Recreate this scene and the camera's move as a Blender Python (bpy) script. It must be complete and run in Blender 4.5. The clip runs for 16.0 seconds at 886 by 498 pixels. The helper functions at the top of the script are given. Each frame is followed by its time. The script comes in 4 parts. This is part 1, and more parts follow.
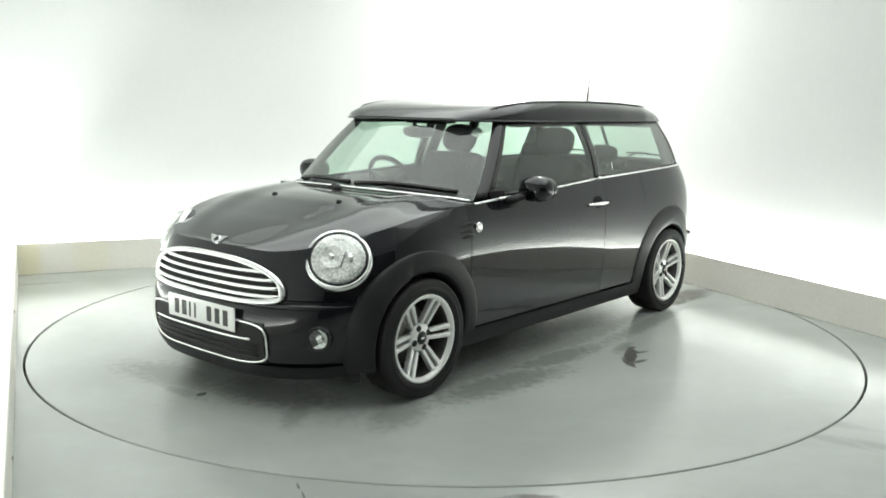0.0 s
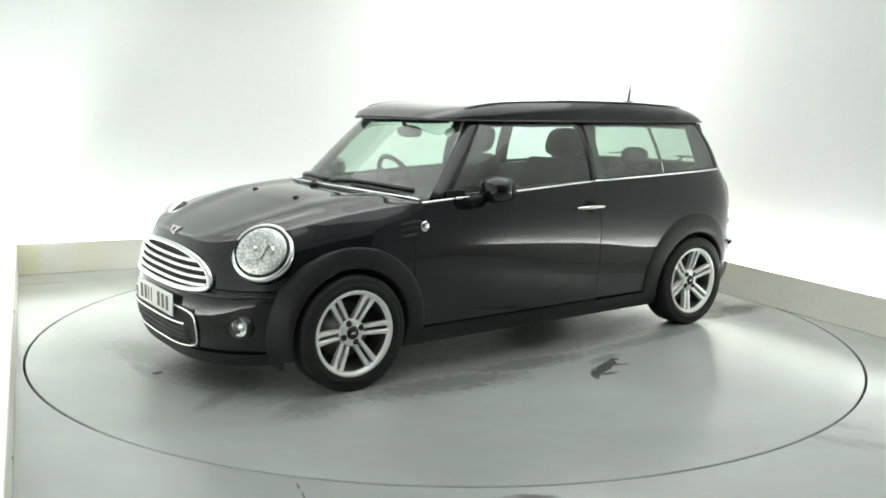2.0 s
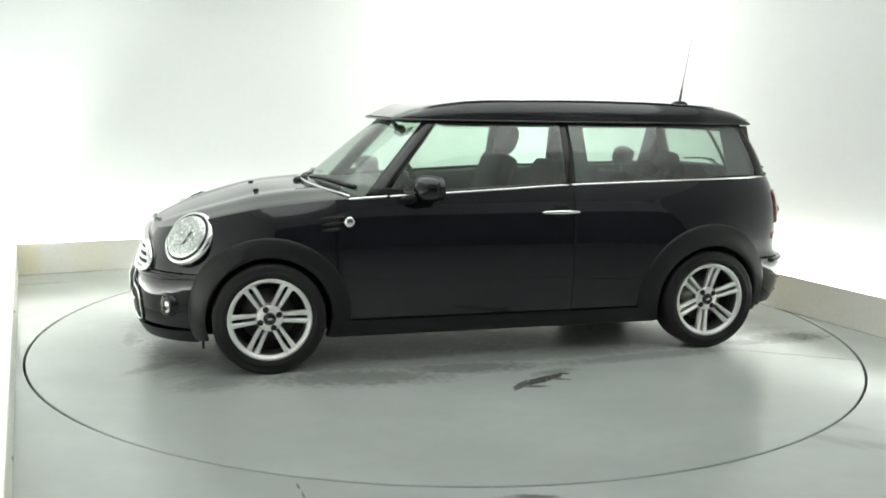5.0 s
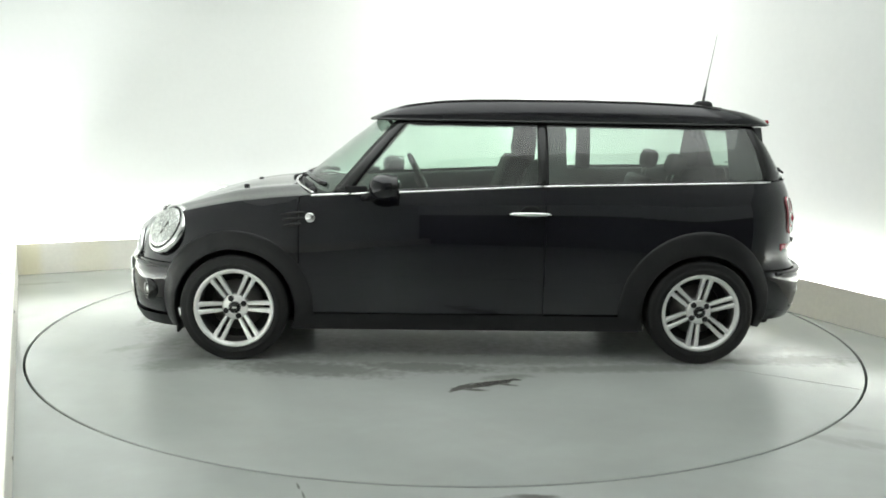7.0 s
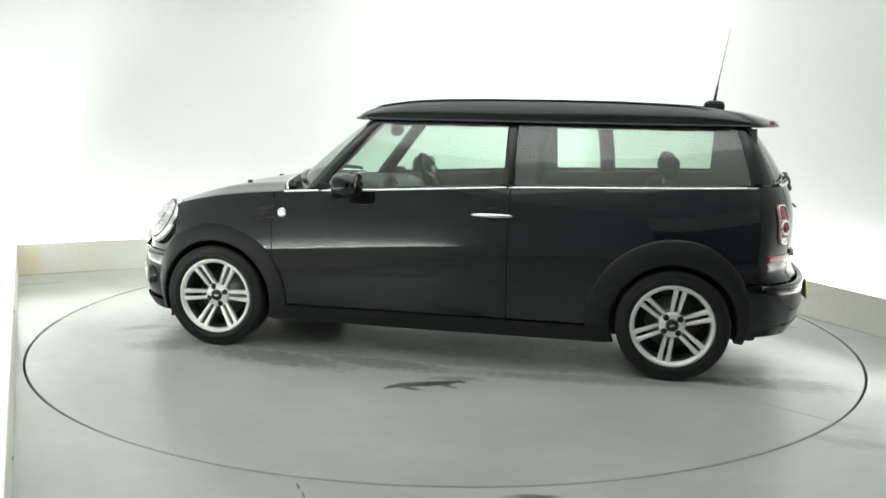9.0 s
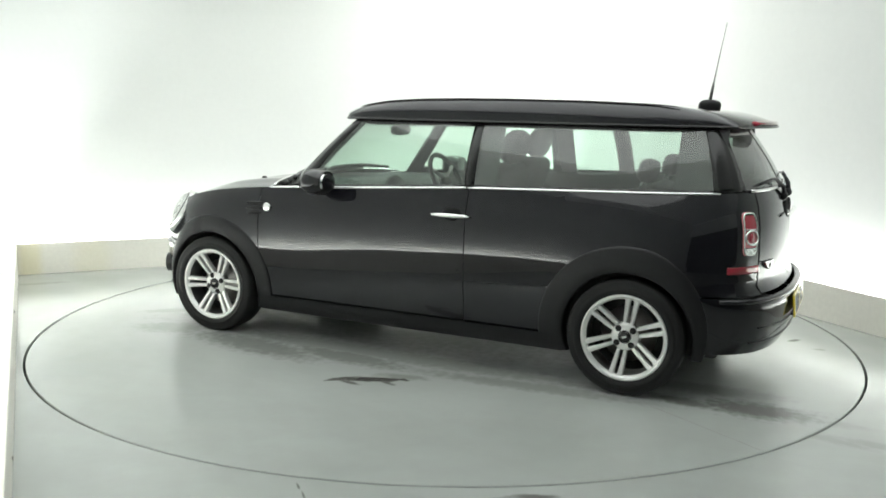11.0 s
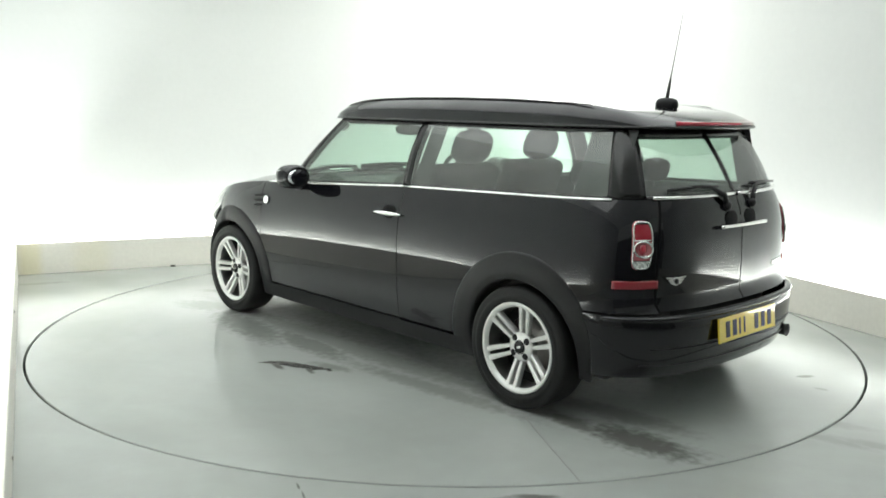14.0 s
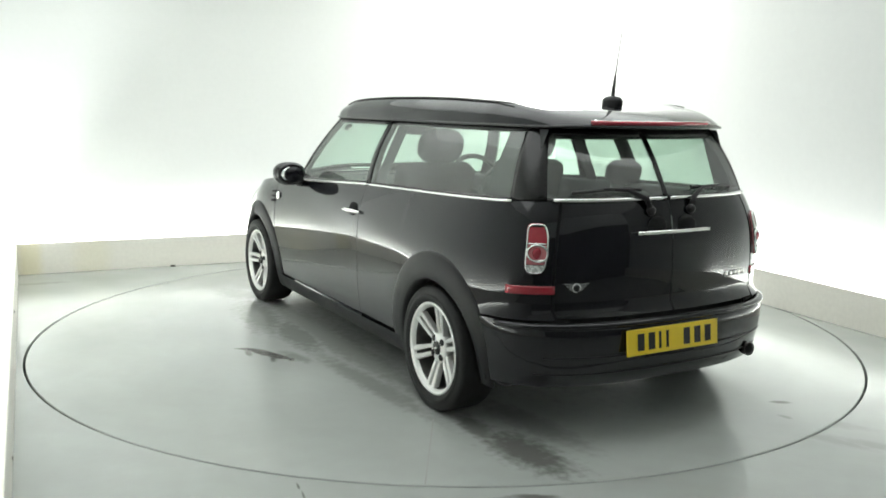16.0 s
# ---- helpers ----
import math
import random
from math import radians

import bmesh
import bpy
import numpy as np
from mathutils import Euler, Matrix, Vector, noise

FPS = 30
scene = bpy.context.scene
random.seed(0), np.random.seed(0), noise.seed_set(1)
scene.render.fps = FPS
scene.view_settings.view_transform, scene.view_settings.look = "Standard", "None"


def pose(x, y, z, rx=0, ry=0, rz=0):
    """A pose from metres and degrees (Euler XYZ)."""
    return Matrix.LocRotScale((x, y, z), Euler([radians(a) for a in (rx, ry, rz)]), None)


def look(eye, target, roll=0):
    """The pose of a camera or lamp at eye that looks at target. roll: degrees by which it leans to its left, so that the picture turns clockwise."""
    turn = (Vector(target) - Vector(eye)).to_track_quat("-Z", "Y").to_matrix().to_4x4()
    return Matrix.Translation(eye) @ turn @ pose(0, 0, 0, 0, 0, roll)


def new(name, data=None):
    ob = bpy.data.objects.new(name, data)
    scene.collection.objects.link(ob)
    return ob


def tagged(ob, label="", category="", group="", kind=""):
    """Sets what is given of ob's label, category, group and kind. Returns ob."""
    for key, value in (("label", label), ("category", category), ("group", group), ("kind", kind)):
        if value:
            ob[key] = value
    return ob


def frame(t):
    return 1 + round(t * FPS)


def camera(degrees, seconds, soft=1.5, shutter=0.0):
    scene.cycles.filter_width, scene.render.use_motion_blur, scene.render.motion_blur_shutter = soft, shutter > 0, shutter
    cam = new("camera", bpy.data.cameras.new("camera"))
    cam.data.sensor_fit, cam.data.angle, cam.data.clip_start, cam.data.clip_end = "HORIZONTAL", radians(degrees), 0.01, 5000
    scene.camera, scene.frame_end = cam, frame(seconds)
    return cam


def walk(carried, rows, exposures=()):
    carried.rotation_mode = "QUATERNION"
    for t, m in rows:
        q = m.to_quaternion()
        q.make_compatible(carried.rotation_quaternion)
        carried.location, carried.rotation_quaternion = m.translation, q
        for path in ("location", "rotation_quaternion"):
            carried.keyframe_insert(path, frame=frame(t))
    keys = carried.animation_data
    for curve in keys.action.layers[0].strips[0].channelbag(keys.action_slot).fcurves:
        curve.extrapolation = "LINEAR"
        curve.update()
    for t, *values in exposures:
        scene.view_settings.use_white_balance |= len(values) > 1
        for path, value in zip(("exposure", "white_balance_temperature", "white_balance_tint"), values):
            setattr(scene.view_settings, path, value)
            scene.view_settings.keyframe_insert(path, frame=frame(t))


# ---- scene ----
# ---- the camera stands still on its bracket beside the side wall ----
cam = camera(53.5, 16.0, soft=1.7)
ROLL = 1.036
EYE = (0.0, -5.527, 1.3915)
VIEW = look(EYE, (EYE[0] - 0.00414, EYE[1] + 0.98692, EYE[2] - 0.16114), ROLL)
walk(cam, [(0.0, VIEW), (16.0, VIEW)], [(0.0, 0.0, 6450, 8.5), (16.0, 0.0, 6450, 8.5)])

# ---- plan: room axes turned against the world, origin at the turntable's centre ----
TURN = radians(25.6)
ROOM = Matrix.Rotation(TURN, 4, "Z")
BACK, NEAR, LEFT, RIGHT = 2.64, -5.60, -2.50, 2.415   # skirting faces (room q, q, p, p)
TROUGH, SKIRT_H, CEIL = 0.15, 0.25, 3.05
DISC_R = 2.455
CAR_X, CAR_Y = -0.099, 0.036                          # the car's middle on the disc
HEADING, SPEED = -129.84, -6.884                      # degrees, degrees a second


def heading(t):
    return HEADING + SPEED * t


# ---- world and lights ----
world = bpy.data.worlds.new("world")
world.use_nodes = True
world.node_tree.nodes["Background"].inputs[0].default_value = (0.6, 0.65, 0.65, 1)
world.node_tree.nodes["Background"].inputs[1].default_value = 0.02
scene.world = world


def area_lamp(name, p, q, z, sx, sy, power, rot=(0, 0, 0), color=(1, 1, 1), spread=180):
    data = bpy.data.lights.new(name, "AREA")
    data.shape, data.size, data.size_y, data.energy, data.color = "RECTANGLE", sx, sy, power, color
    data.spread = radians(spread)
    ob = new(name, data)
    ob.matrix_world = ROOM @ pose(p, q, z, *rot)
    return ob


WARM, COOL = (1.0, 0.985, 0.95), (0.97, 1.0, 0.985)
# light strips lying in the trough behind the skirting, facing up
area_lamp("trough_strip_back", (LEFT + RIGHT) / 2, BACK + 0.095, 0.12, RIGHT - LEFT, 0.06, 60, (180 - 8, 0, 0), COOL)
area_lamp("trough_strip_right", RIGHT + 0.095, -0.30, 0.12, 0.06, 5.9, 108, (180, 8, 0), COOL)
area_lamp("trough_strip_left", LEFT - 0.095, (BACK + NEAR) / 2 + 1.4, 0.12, 0.06, 5.4, 85, (180, -8, 0), COOL)
# ceiling panels
area_lamp("ceiling_panel_lamp", -0.05, -0.4, CEIL - 0.05, 4.2, 5.0, 76, (0, 0, 0), COOL, 140)
area_lamp("corner_lamp", 1.85, 1.85, CEIL - 0.06, 0.7, 0.7, 56, (0, 0, 0), WARM)


# ---- materials ----
def material(name):
    m = bpy.data.materials.new(name)
    m.use_nodes = True
    return m, m.node_tree.nodes, m.node_tree.links, m.node_tree.nodes["Principled BSDF"]


def plain(name, color, rough=0.5, metal=0.0, coat=0.0, vary=0.12, scale=30.0, bump=0.0, emit=None, coords="Object"):
    """A surface with grain at two scales in its colour and gloss."""
    m, n, l, b = material(name)
    b.inputs["Metallic"].default_value = metal
    b.inputs["Coat Weight"].default_value = coat
    b.inputs["Coat Roughness"].default_value = 0.03
    tc = n.new("ShaderNodeTexCoord")
    fine, wide = n.new("ShaderNodeTexNoise"), n.new("ShaderNodeTexNoise")
    fine.inputs["Scale"].default_value, wide.inputs["Scale"].default_value = scale * 6, scale * 0.2
    fine.inputs["Detail"].default_value = wide.inputs["Detail"].default_value = 4
    l.new(tc.outputs[coords], fine.inputs["Vector"]), l.new(tc.outputs[coords], wide.inputs["Vector"])
    add = n.new("ShaderNodeMath")
    add.operation = "ADD"
    l.new(fine.outputs["Fac"], add.inputs[0]), l.new(wide.outputs["Fac"], add.inputs[1])
    ramp = n.new("ShaderNodeMapRange")
    ramp.inputs["From Min"].default_value, ramp.inputs["From Max"].default_value = 0.6, 1.4
    ramp.inputs["To Min"].default_value, ramp.inputs["To Max"].default_value = 1 - vary, 1 + vary
    l.new(add.outputs[0], ramp.inputs["Value"])
    mul = n.new("ShaderNodeVectorMath")
    mul.operation = "SCALE"
    mul.inputs[0].default_value = color
    l.new(ramp.outputs[0], mul.inputs["Scale"])
    l.new(mul.outputs[0], b.inputs["Base Color"])
    rg = n.new("ShaderNodeMath")
    rg.operation = "MULTIPLY"
    rg.inputs[0].default_value = rough
    l.new(ramp.outputs[0], rg.inputs[1]), l.new(rg.outputs[0], b.inputs["Roughness"])
    if bump:
        bp = n.new("ShaderNodeBump")
        bp.inputs["Strength"].default_value, bp.inputs["Distance"].default_value = bump, 0.002
        l.new(fine.outputs["Fac"], bp.inputs["Height"]), l.new(bp.outputs[0], b.inputs["Normal"])
    if emit:
        b.inputs["Emission Color"].default_value, b.inputs["Emission Strength"].default_value = (*emit[:3], 1), emit[3]
    return m


def tinted_glass(name, tint, gloss=0.02, haze=0.0):
    m, n, l, b = material(name)
    n.remove(b)
    clear, shine, mix, fr, power, fac = (n.new("ShaderNodeBsdfTransparent"), n.new("ShaderNodeBsdfGlossy"), n.new("ShaderNodeMixShader"),
                                         n.new("ShaderNodeLayerWeight"), n.new("ShaderNodeMath"), n.new("ShaderNodeMath"))
    clear.inputs[0].default_value = (*tint, 1)
    shine.inputs["Roughness"].default_value = gloss
    # the gloss of clean glass: both faces of a pane, all of it at grazing angles
    fr.inputs["Blend"].default_value = 0.5
    power.operation, power.inputs[1].default_value = "POWER", 4.0
    fac.operation, fac.inputs[1].default_value, fac.inputs[2].default_value = "MULTIPLY_ADD", 0.90, 0.095
    l.new(fr.outputs["Facing"], power.inputs[0]), l.new(power.outputs[0], fac.inputs[0])
    l.new(fac.outputs[0], mix.inputs[0]), l.new(clear.outputs[0], mix.inputs[1]), l.new(shine.outputs[0], mix.inputs[2])
    if haze:
        # the walls' reflection painted as a thin uneven pale haze on the pane
        film, coat, cloud, amount = (n.new("ShaderNodeBsdfDiffuse"), n.new("ShaderNodeMixShader"), n.new("ShaderNodeTexNoise"), n.new("ShaderNodeMapRange"))
        tc = n.new("ShaderNodeTexCoord")
        film.inputs[0].default_value = (0.72, 0.73, 0.71, 1)
        cloud.inputs["Scale"].default_value, cloud.inputs["Detail"].default_value = 5.0, 6.0
        l.new(tc.outputs["Object"], cloud.inputs["Vector"]), l.new(cloud.outputs["Fac"], amount.inputs["Value"])
        amount.inputs["From Min"].default_value, amount.inputs["From Max"].default_value = 0.3, 0.7
        amount.inputs["To Min"].default_value, amount.inputs["To Max"].default_value = haze * 0.6, haze * 1.4
        l.new(amount.outputs[0], coat.inputs[0]), l.new(mix.outputs[0], coat.inputs[1]), l.new(film.outputs[0], coat.inputs[2])
        mix = coat
    l.new(mix.outputs[0], n["Material Output"].inputs["Surface"])
    return m


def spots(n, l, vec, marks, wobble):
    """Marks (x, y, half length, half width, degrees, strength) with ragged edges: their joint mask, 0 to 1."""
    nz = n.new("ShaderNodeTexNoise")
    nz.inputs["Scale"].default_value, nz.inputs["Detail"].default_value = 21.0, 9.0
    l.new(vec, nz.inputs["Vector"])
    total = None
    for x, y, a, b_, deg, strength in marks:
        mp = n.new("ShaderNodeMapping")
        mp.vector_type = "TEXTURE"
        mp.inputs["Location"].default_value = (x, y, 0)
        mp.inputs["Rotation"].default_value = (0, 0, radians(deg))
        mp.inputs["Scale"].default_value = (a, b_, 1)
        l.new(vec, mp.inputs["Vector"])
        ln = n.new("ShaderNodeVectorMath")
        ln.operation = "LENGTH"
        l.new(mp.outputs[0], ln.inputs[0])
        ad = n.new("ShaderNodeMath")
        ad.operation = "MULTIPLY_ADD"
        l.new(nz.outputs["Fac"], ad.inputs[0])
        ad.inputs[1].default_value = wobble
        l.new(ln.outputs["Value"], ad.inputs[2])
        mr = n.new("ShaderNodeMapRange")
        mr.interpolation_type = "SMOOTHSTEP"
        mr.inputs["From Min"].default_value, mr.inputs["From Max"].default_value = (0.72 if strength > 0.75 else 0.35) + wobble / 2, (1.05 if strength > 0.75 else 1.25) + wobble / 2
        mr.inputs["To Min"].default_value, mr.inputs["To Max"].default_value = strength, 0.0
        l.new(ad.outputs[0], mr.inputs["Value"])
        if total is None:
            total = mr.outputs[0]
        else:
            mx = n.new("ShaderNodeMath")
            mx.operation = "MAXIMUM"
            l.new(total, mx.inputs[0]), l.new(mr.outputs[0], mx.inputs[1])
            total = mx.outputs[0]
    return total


def floor_paint(name, marks, base=(0.42, 0.445, 0.425)):
    """Grey satin floor paint with scuffs, dull patches, and the marks given."""
    m, n, l, b = material(name)
    tc = n.new("ShaderNodeTexCoord")
    vec = tc.outputs["Object"]
    wide, fine, streak = n.new("ShaderNodeTexNoise"), n.new("ShaderNodeTexNoise"), n.new("ShaderNodeTexNoise")
    for node, sc, de in ((wide, 0.9, 5), (fine, 60, 3), (streak, 3.5, 8)):
        node.inputs["Scale"].default_value, node.inputs["Detail"].default_value = sc, de
        l.new(vec, node.inputs["Vector"])
    ramp = n.new("ShaderNodeMapRange")
    ramp.inputs["From Min"].default_value, ramp.inputs["From Max"].default_value = 0.35, 0.65
    ramp.inputs["To Min"].default_value, ramp.inputs["To Max"].default_value = 0.84, 1.08
    l.new(wide.outputs["Fac"], ramp.inputs["Value"])
    col = n.new("ShaderNodeVectorMath")
    col.operation = "SCALE"
    col.inputs[0].default_value = base
    l.new(ramp.outputs[0], col.inputs["Scale"])
    grime = n.new("ShaderNodeMapRange")
    grime.inputs["From Min"].default_value, grime.inputs["From Max"].default_value = 0.25, 0.95
    grime.inputs["To Max"].default_value = 0.5
    l.new(streak.outputs["Fac"], grime.inputs["Value"])
    mixg = n.new("ShaderNodeMix")
    mixg.data_type = "RGBA"
    mixg.inputs[7].default_value = (0.30, 0.30, 0.28, 1)
    l.new(grime.outputs[0], mixg.inputs[0]), l.new(col.outputs[0], mixg.inputs[6])
    out = mixg.outputs[2]
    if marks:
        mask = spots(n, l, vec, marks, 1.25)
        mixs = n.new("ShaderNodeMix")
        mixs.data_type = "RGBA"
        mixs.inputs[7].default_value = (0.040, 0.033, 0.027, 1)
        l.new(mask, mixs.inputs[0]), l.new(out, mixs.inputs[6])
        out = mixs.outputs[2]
    l.new(out, b.inputs["Base Color"])
    rr = n.new("ShaderNodeMapRange")
    rr.inputs["From Min"].default_value, rr.inputs["From Max"].default_value = 0.3, 0.7
    rr.inputs["To Min"].default_value, rr.inputs["To Max"].default_value = 0.17, 0.27
    l.new(streak.outputs["Fac"], rr.inputs["Value"]), l.new(rr.outputs[0], b.inputs["Roughness"])
    b.inputs["Specular IOR Level"].default_value = 0.85
    bp = n.new("ShaderNodeBump")
    bp.inputs["Strength"].default_value, bp.inputs["Distance"].default_value = 0.05, 0.002
    l.new(fine.outputs["Fac"], bp.inputs["Height"]), l.new(bp.outputs[0], b.inputs["Normal"])
    return m


M_WALL = plain("white_wall_paint", (0.73, 0.745, 0.725), 0.6, vary=0.02, scale=4, bump=0.05)
M_SKIRT = plain("cream_skirting_paint", (0.79, 0.77, 0.70), 0.45, vary=0.06, scale=6, bump=0.1)


def yellowed(m, marks):
    """Lays faint yellow age stains over a painted surface."""
    n, l = m.node_tree.nodes, m.node_tree.links
    b = n["Principled BSDF"]
    paint = b.inputs["Base Color"].links[0].from_socket
    mask = spots(n, l, n["Texture Coordinate"].outputs["Object"], marks, 0.5)
    mix = n.new("ShaderNodeMix")
    mix.data_type = "RGBA"
    mix.inputs[7].default_value = (0.74, 0.67, 0.36, 1)
    l.new(mask, mix.inputs[0]), l.new(paint, mix.inputs[6]), l.new(mix.outputs[2], b.inputs["Base Color"])


yellowed(M_SKIRT, [(-2.41, 2.64, 0.10, 0.30, 0, 0.42), (-1.95, 2.64, 0.16, 0.30, 0, 0.2), (0.9, 2.64, 0.35, 0.3, 0, 0.15)])
M_CEIL = plain("ceiling_paint", (0.75, 0.76, 0.75), 0.7, vary=0.03, scale=4)
M_DARK_END = plain("dark_end_panel", (0.09, 0.095, 0.095), 0.6, vary=0.1, scale=8)
M_SCREW = plain("rusty_screw", (0.07, 0.06, 0.05), 0.6, metal=0.3, vary=0.2)
M_PAINT_F = floor_paint("floor_paint", [(0.33, -2.53, 0.10, 0.025, 3, 0.7), (0.22, -2.56, 0.06, 0.02, 0, 0.5),
                                        (1.66, -1.90, 0.20, 0.045, -40, 0.20), (1.86, -1.98, 0.24, 0.05, -32, 0.18), (1.78, -1.72, 0.18, 0.05, -25, 0.16),
                                        (-0.53, -2.48, 0.006, 0.035, 20, 0.6), (-0.50, -2.55, 0.006, 0.04, 18, 0.6), (-2.34, 1.86, 0.05, 0.02, 26, 0.8),
                                        (-3.1, 1.0, 0.25, 0.05, 26, 0.2), (-1.75, -2.2, 0.02, 0.03, 0, 0.8)])
# stains and painted shade on the disc, in the disc's own axes (the car points along +x)
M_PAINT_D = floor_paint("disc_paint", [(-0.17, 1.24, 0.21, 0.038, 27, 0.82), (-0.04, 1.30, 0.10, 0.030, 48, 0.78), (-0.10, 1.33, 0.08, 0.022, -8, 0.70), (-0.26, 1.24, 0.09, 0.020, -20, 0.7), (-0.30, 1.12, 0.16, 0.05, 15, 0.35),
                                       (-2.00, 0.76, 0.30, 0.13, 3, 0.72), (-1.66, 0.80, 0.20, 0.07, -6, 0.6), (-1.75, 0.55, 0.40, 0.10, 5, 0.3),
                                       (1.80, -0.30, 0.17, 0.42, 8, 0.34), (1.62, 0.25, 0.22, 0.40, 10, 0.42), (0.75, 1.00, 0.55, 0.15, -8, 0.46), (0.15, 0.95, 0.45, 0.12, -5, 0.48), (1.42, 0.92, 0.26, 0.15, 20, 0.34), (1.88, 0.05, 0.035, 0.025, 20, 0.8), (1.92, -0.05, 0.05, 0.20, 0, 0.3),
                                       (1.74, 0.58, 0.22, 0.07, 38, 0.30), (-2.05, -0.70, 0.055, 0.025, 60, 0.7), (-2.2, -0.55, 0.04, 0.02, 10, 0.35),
                                       # broad faint marks put the shade under and beside the car into the colour
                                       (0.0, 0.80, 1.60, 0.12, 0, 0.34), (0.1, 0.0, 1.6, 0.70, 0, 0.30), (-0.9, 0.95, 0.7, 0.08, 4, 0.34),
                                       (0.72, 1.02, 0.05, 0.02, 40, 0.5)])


# ---- mesh helpers ----
def mesh_ob(name, bm, mat, parent=None, smooth=True, label=""):
    bmesh.ops.recalc_face_normals(bm, faces=bm.faces)
    me = bpy.data.meshes.new(name)
    bm.to_mesh(me)
    bm.free()
    for poly in me.polygons:
        poly.use_smooth = smooth
    me.materials.append(mat)
    ob = new(name, me)
    if parent:
        ob.parent = parent
    if label:
        ob["label"] = label
    return ob


def part(name, bm, mat, parent, label="", smooth=True):
    return mesh_ob(name, bm, mat, parent, smooth, label)


def box_bm(lo, hi, bevel=0.0, m=None, bm=None):
    bm = bm or bmesh.new()
    made = bmesh.ops.create_cube(bm, size=1.0)["verts"]
    for v in made:
        v.co = Vector([lo[i] + (v.co[i] + 0.5) * (hi[i] - lo[i]) for i in range(3)])
    if bevel:
        edges = list({e for v in made for e in v.link_edges})
        made = list({v for f in bmesh.ops.bevel(bm, geom=edges, offset=bevel, segments=2, profile=0.5, affect="EDGES")["faces"] for v in f.verts} | {v for v in made if v.is_valid})
    if m is not None:
        bmesh.ops.transform(bm, matrix=m, verts=made)
    return bm


def room_box(name, lo, hi, mat, label, category, bevel=0.0):
    ob = mesh_ob(name, box_bm(lo, hi, bevel), mat, None, False)
    ob.matrix_world = ROOM
    return tagged(ob, label, category, "", "structure")


# ---- room ----
WB, WL, WR, WN = BACK + TROUGH, LEFT - TROUGH, RIGHT + TROUGH, NEAR
T = 0.12
room_box("wall_back", (WL - T, WB, -0.3), (WR + T, WB + T, CEIL), M_WALL, "smooth white painted studio back wall", "wall")
room_box("wall_left", (WL - T, WN - T, -0.3), (WL, WB, CEIL), M_WALL, "smooth white painted studio side wall", "wall")
room_box("wall_right", (WR, WN - T, -0.3), (WR + T, WB, CEIL), M_WALL, "smooth white painted studio side wall", "wall")
room_box("wall_front", (WL, WN - T, 1.95), (WR, WN, CEIL), M_WALL, "unseen white wall above the added dark panel", "wall")
# unseen dark panel behind the camera, added to darken reflections in the car's flank
room_box("wall_front_dark", (WL, WN - T, -0.3), (WR, WN - 0.03, 1.95), M_DARK_END, "unseen dark panel added to darken the car's reflections", "door")
room_box("ceiling", (WL - T, WN - T, CEIL), (WR + T, WB + T, CEIL + 0.1), M_CEIL, "plain white ceiling", "ceiling")
# skirting boards stand clear of the walls, a light strip behind them
room_box("baseboard_back", (LEFT, BACK, 0.0), (RIGHT, BACK + 0.02, SKIRT_H), M_SKIRT, "low cream painted skirting board along the back wall", "skirting", 0.004)
room_box("baseboard_left", (LEFT - 0.02, WN, 0.0), (LEFT, BACK + 0.02, SKIRT_H), M_SKIRT, "low cream painted skirting board along the side wall", "skirting", 0.004)
room_box("baseboard_right", (RIGHT, WN, 0.0), (RIGHT + 0.02, BACK + 0.02, SKIRT_H), M_SKIRT, "low cream painted skirting board along the side wall", "skirting", 0.004)


def screw_heads():
    """Dark screw heads along the side skirting, and a dark smudge, as a box, at the foot of the back one."""
    board = bpy.data.objects["baseboard_left"]
    for q, z in ((-1.42, 0.035), (0.35, 0.215), (1.90, 0.035)):
        part("screw_head", lathe_bm([(0.0, 0.004), (0.006, 0.004), (0.009, 0.0)], 12, m=pose(LEFT, q, z, 0, 90, 0)), M_SCREW, board)
    board = bpy.data.objects["baseboard_back"]
    part("smudge_block", box_bm((-1.335, BACK - 0.022, 0.0), (-1.295, BACK - 0.001, 0.014), 0.003), M_SCREW, board, "small dark smudge at the foot of the skirting, as a box")


def floor_sheet():
    """The floor round the disc: a ring of quads out to the walls, with the disc's pit."""
    bm = bmesh.new()
    n = 720
    inner, lip, outer = [], [], []
    for i in range(n):
        a = 2 * math.pi * i / n
        c, s = math.cos(a), math.sin(a)
        r = DISC_R + 0.012
        inner.append(bm.verts.new((r * c, r * s, 0)))
        lip.append(bm.verts.new((r * c, r * s, -0.12)))
        pc, ps = math.cos(a - TURN), math.sin(a - TURN)
        k = min((WR + 0.05) / pc if pc > 1e-6 else 99, (WL - 0.05) / pc if pc < -1e-6 else 99, (WB + 0.05) / ps if ps > 1e-6 else 99, (WN - 0.05) / ps if ps < -1e-6 else 99)
        outer.append(bm.verts.new((k * c, k * s, 0)))
    for i in range(n):
        j = (i + 1) % n
        bm.faces.new((inner[i], inner[j], outer[j], outer[i]))
        bm.faces.new((inner[i], inner[j], lip[j], lip[i]))
    bm.faces.new(lip)
    return tagged(mesh_ob("floor", bm, M_PAINT_F, None, False), "grey satin painted concrete studio floor with scuffs", "floor", "", "structure")


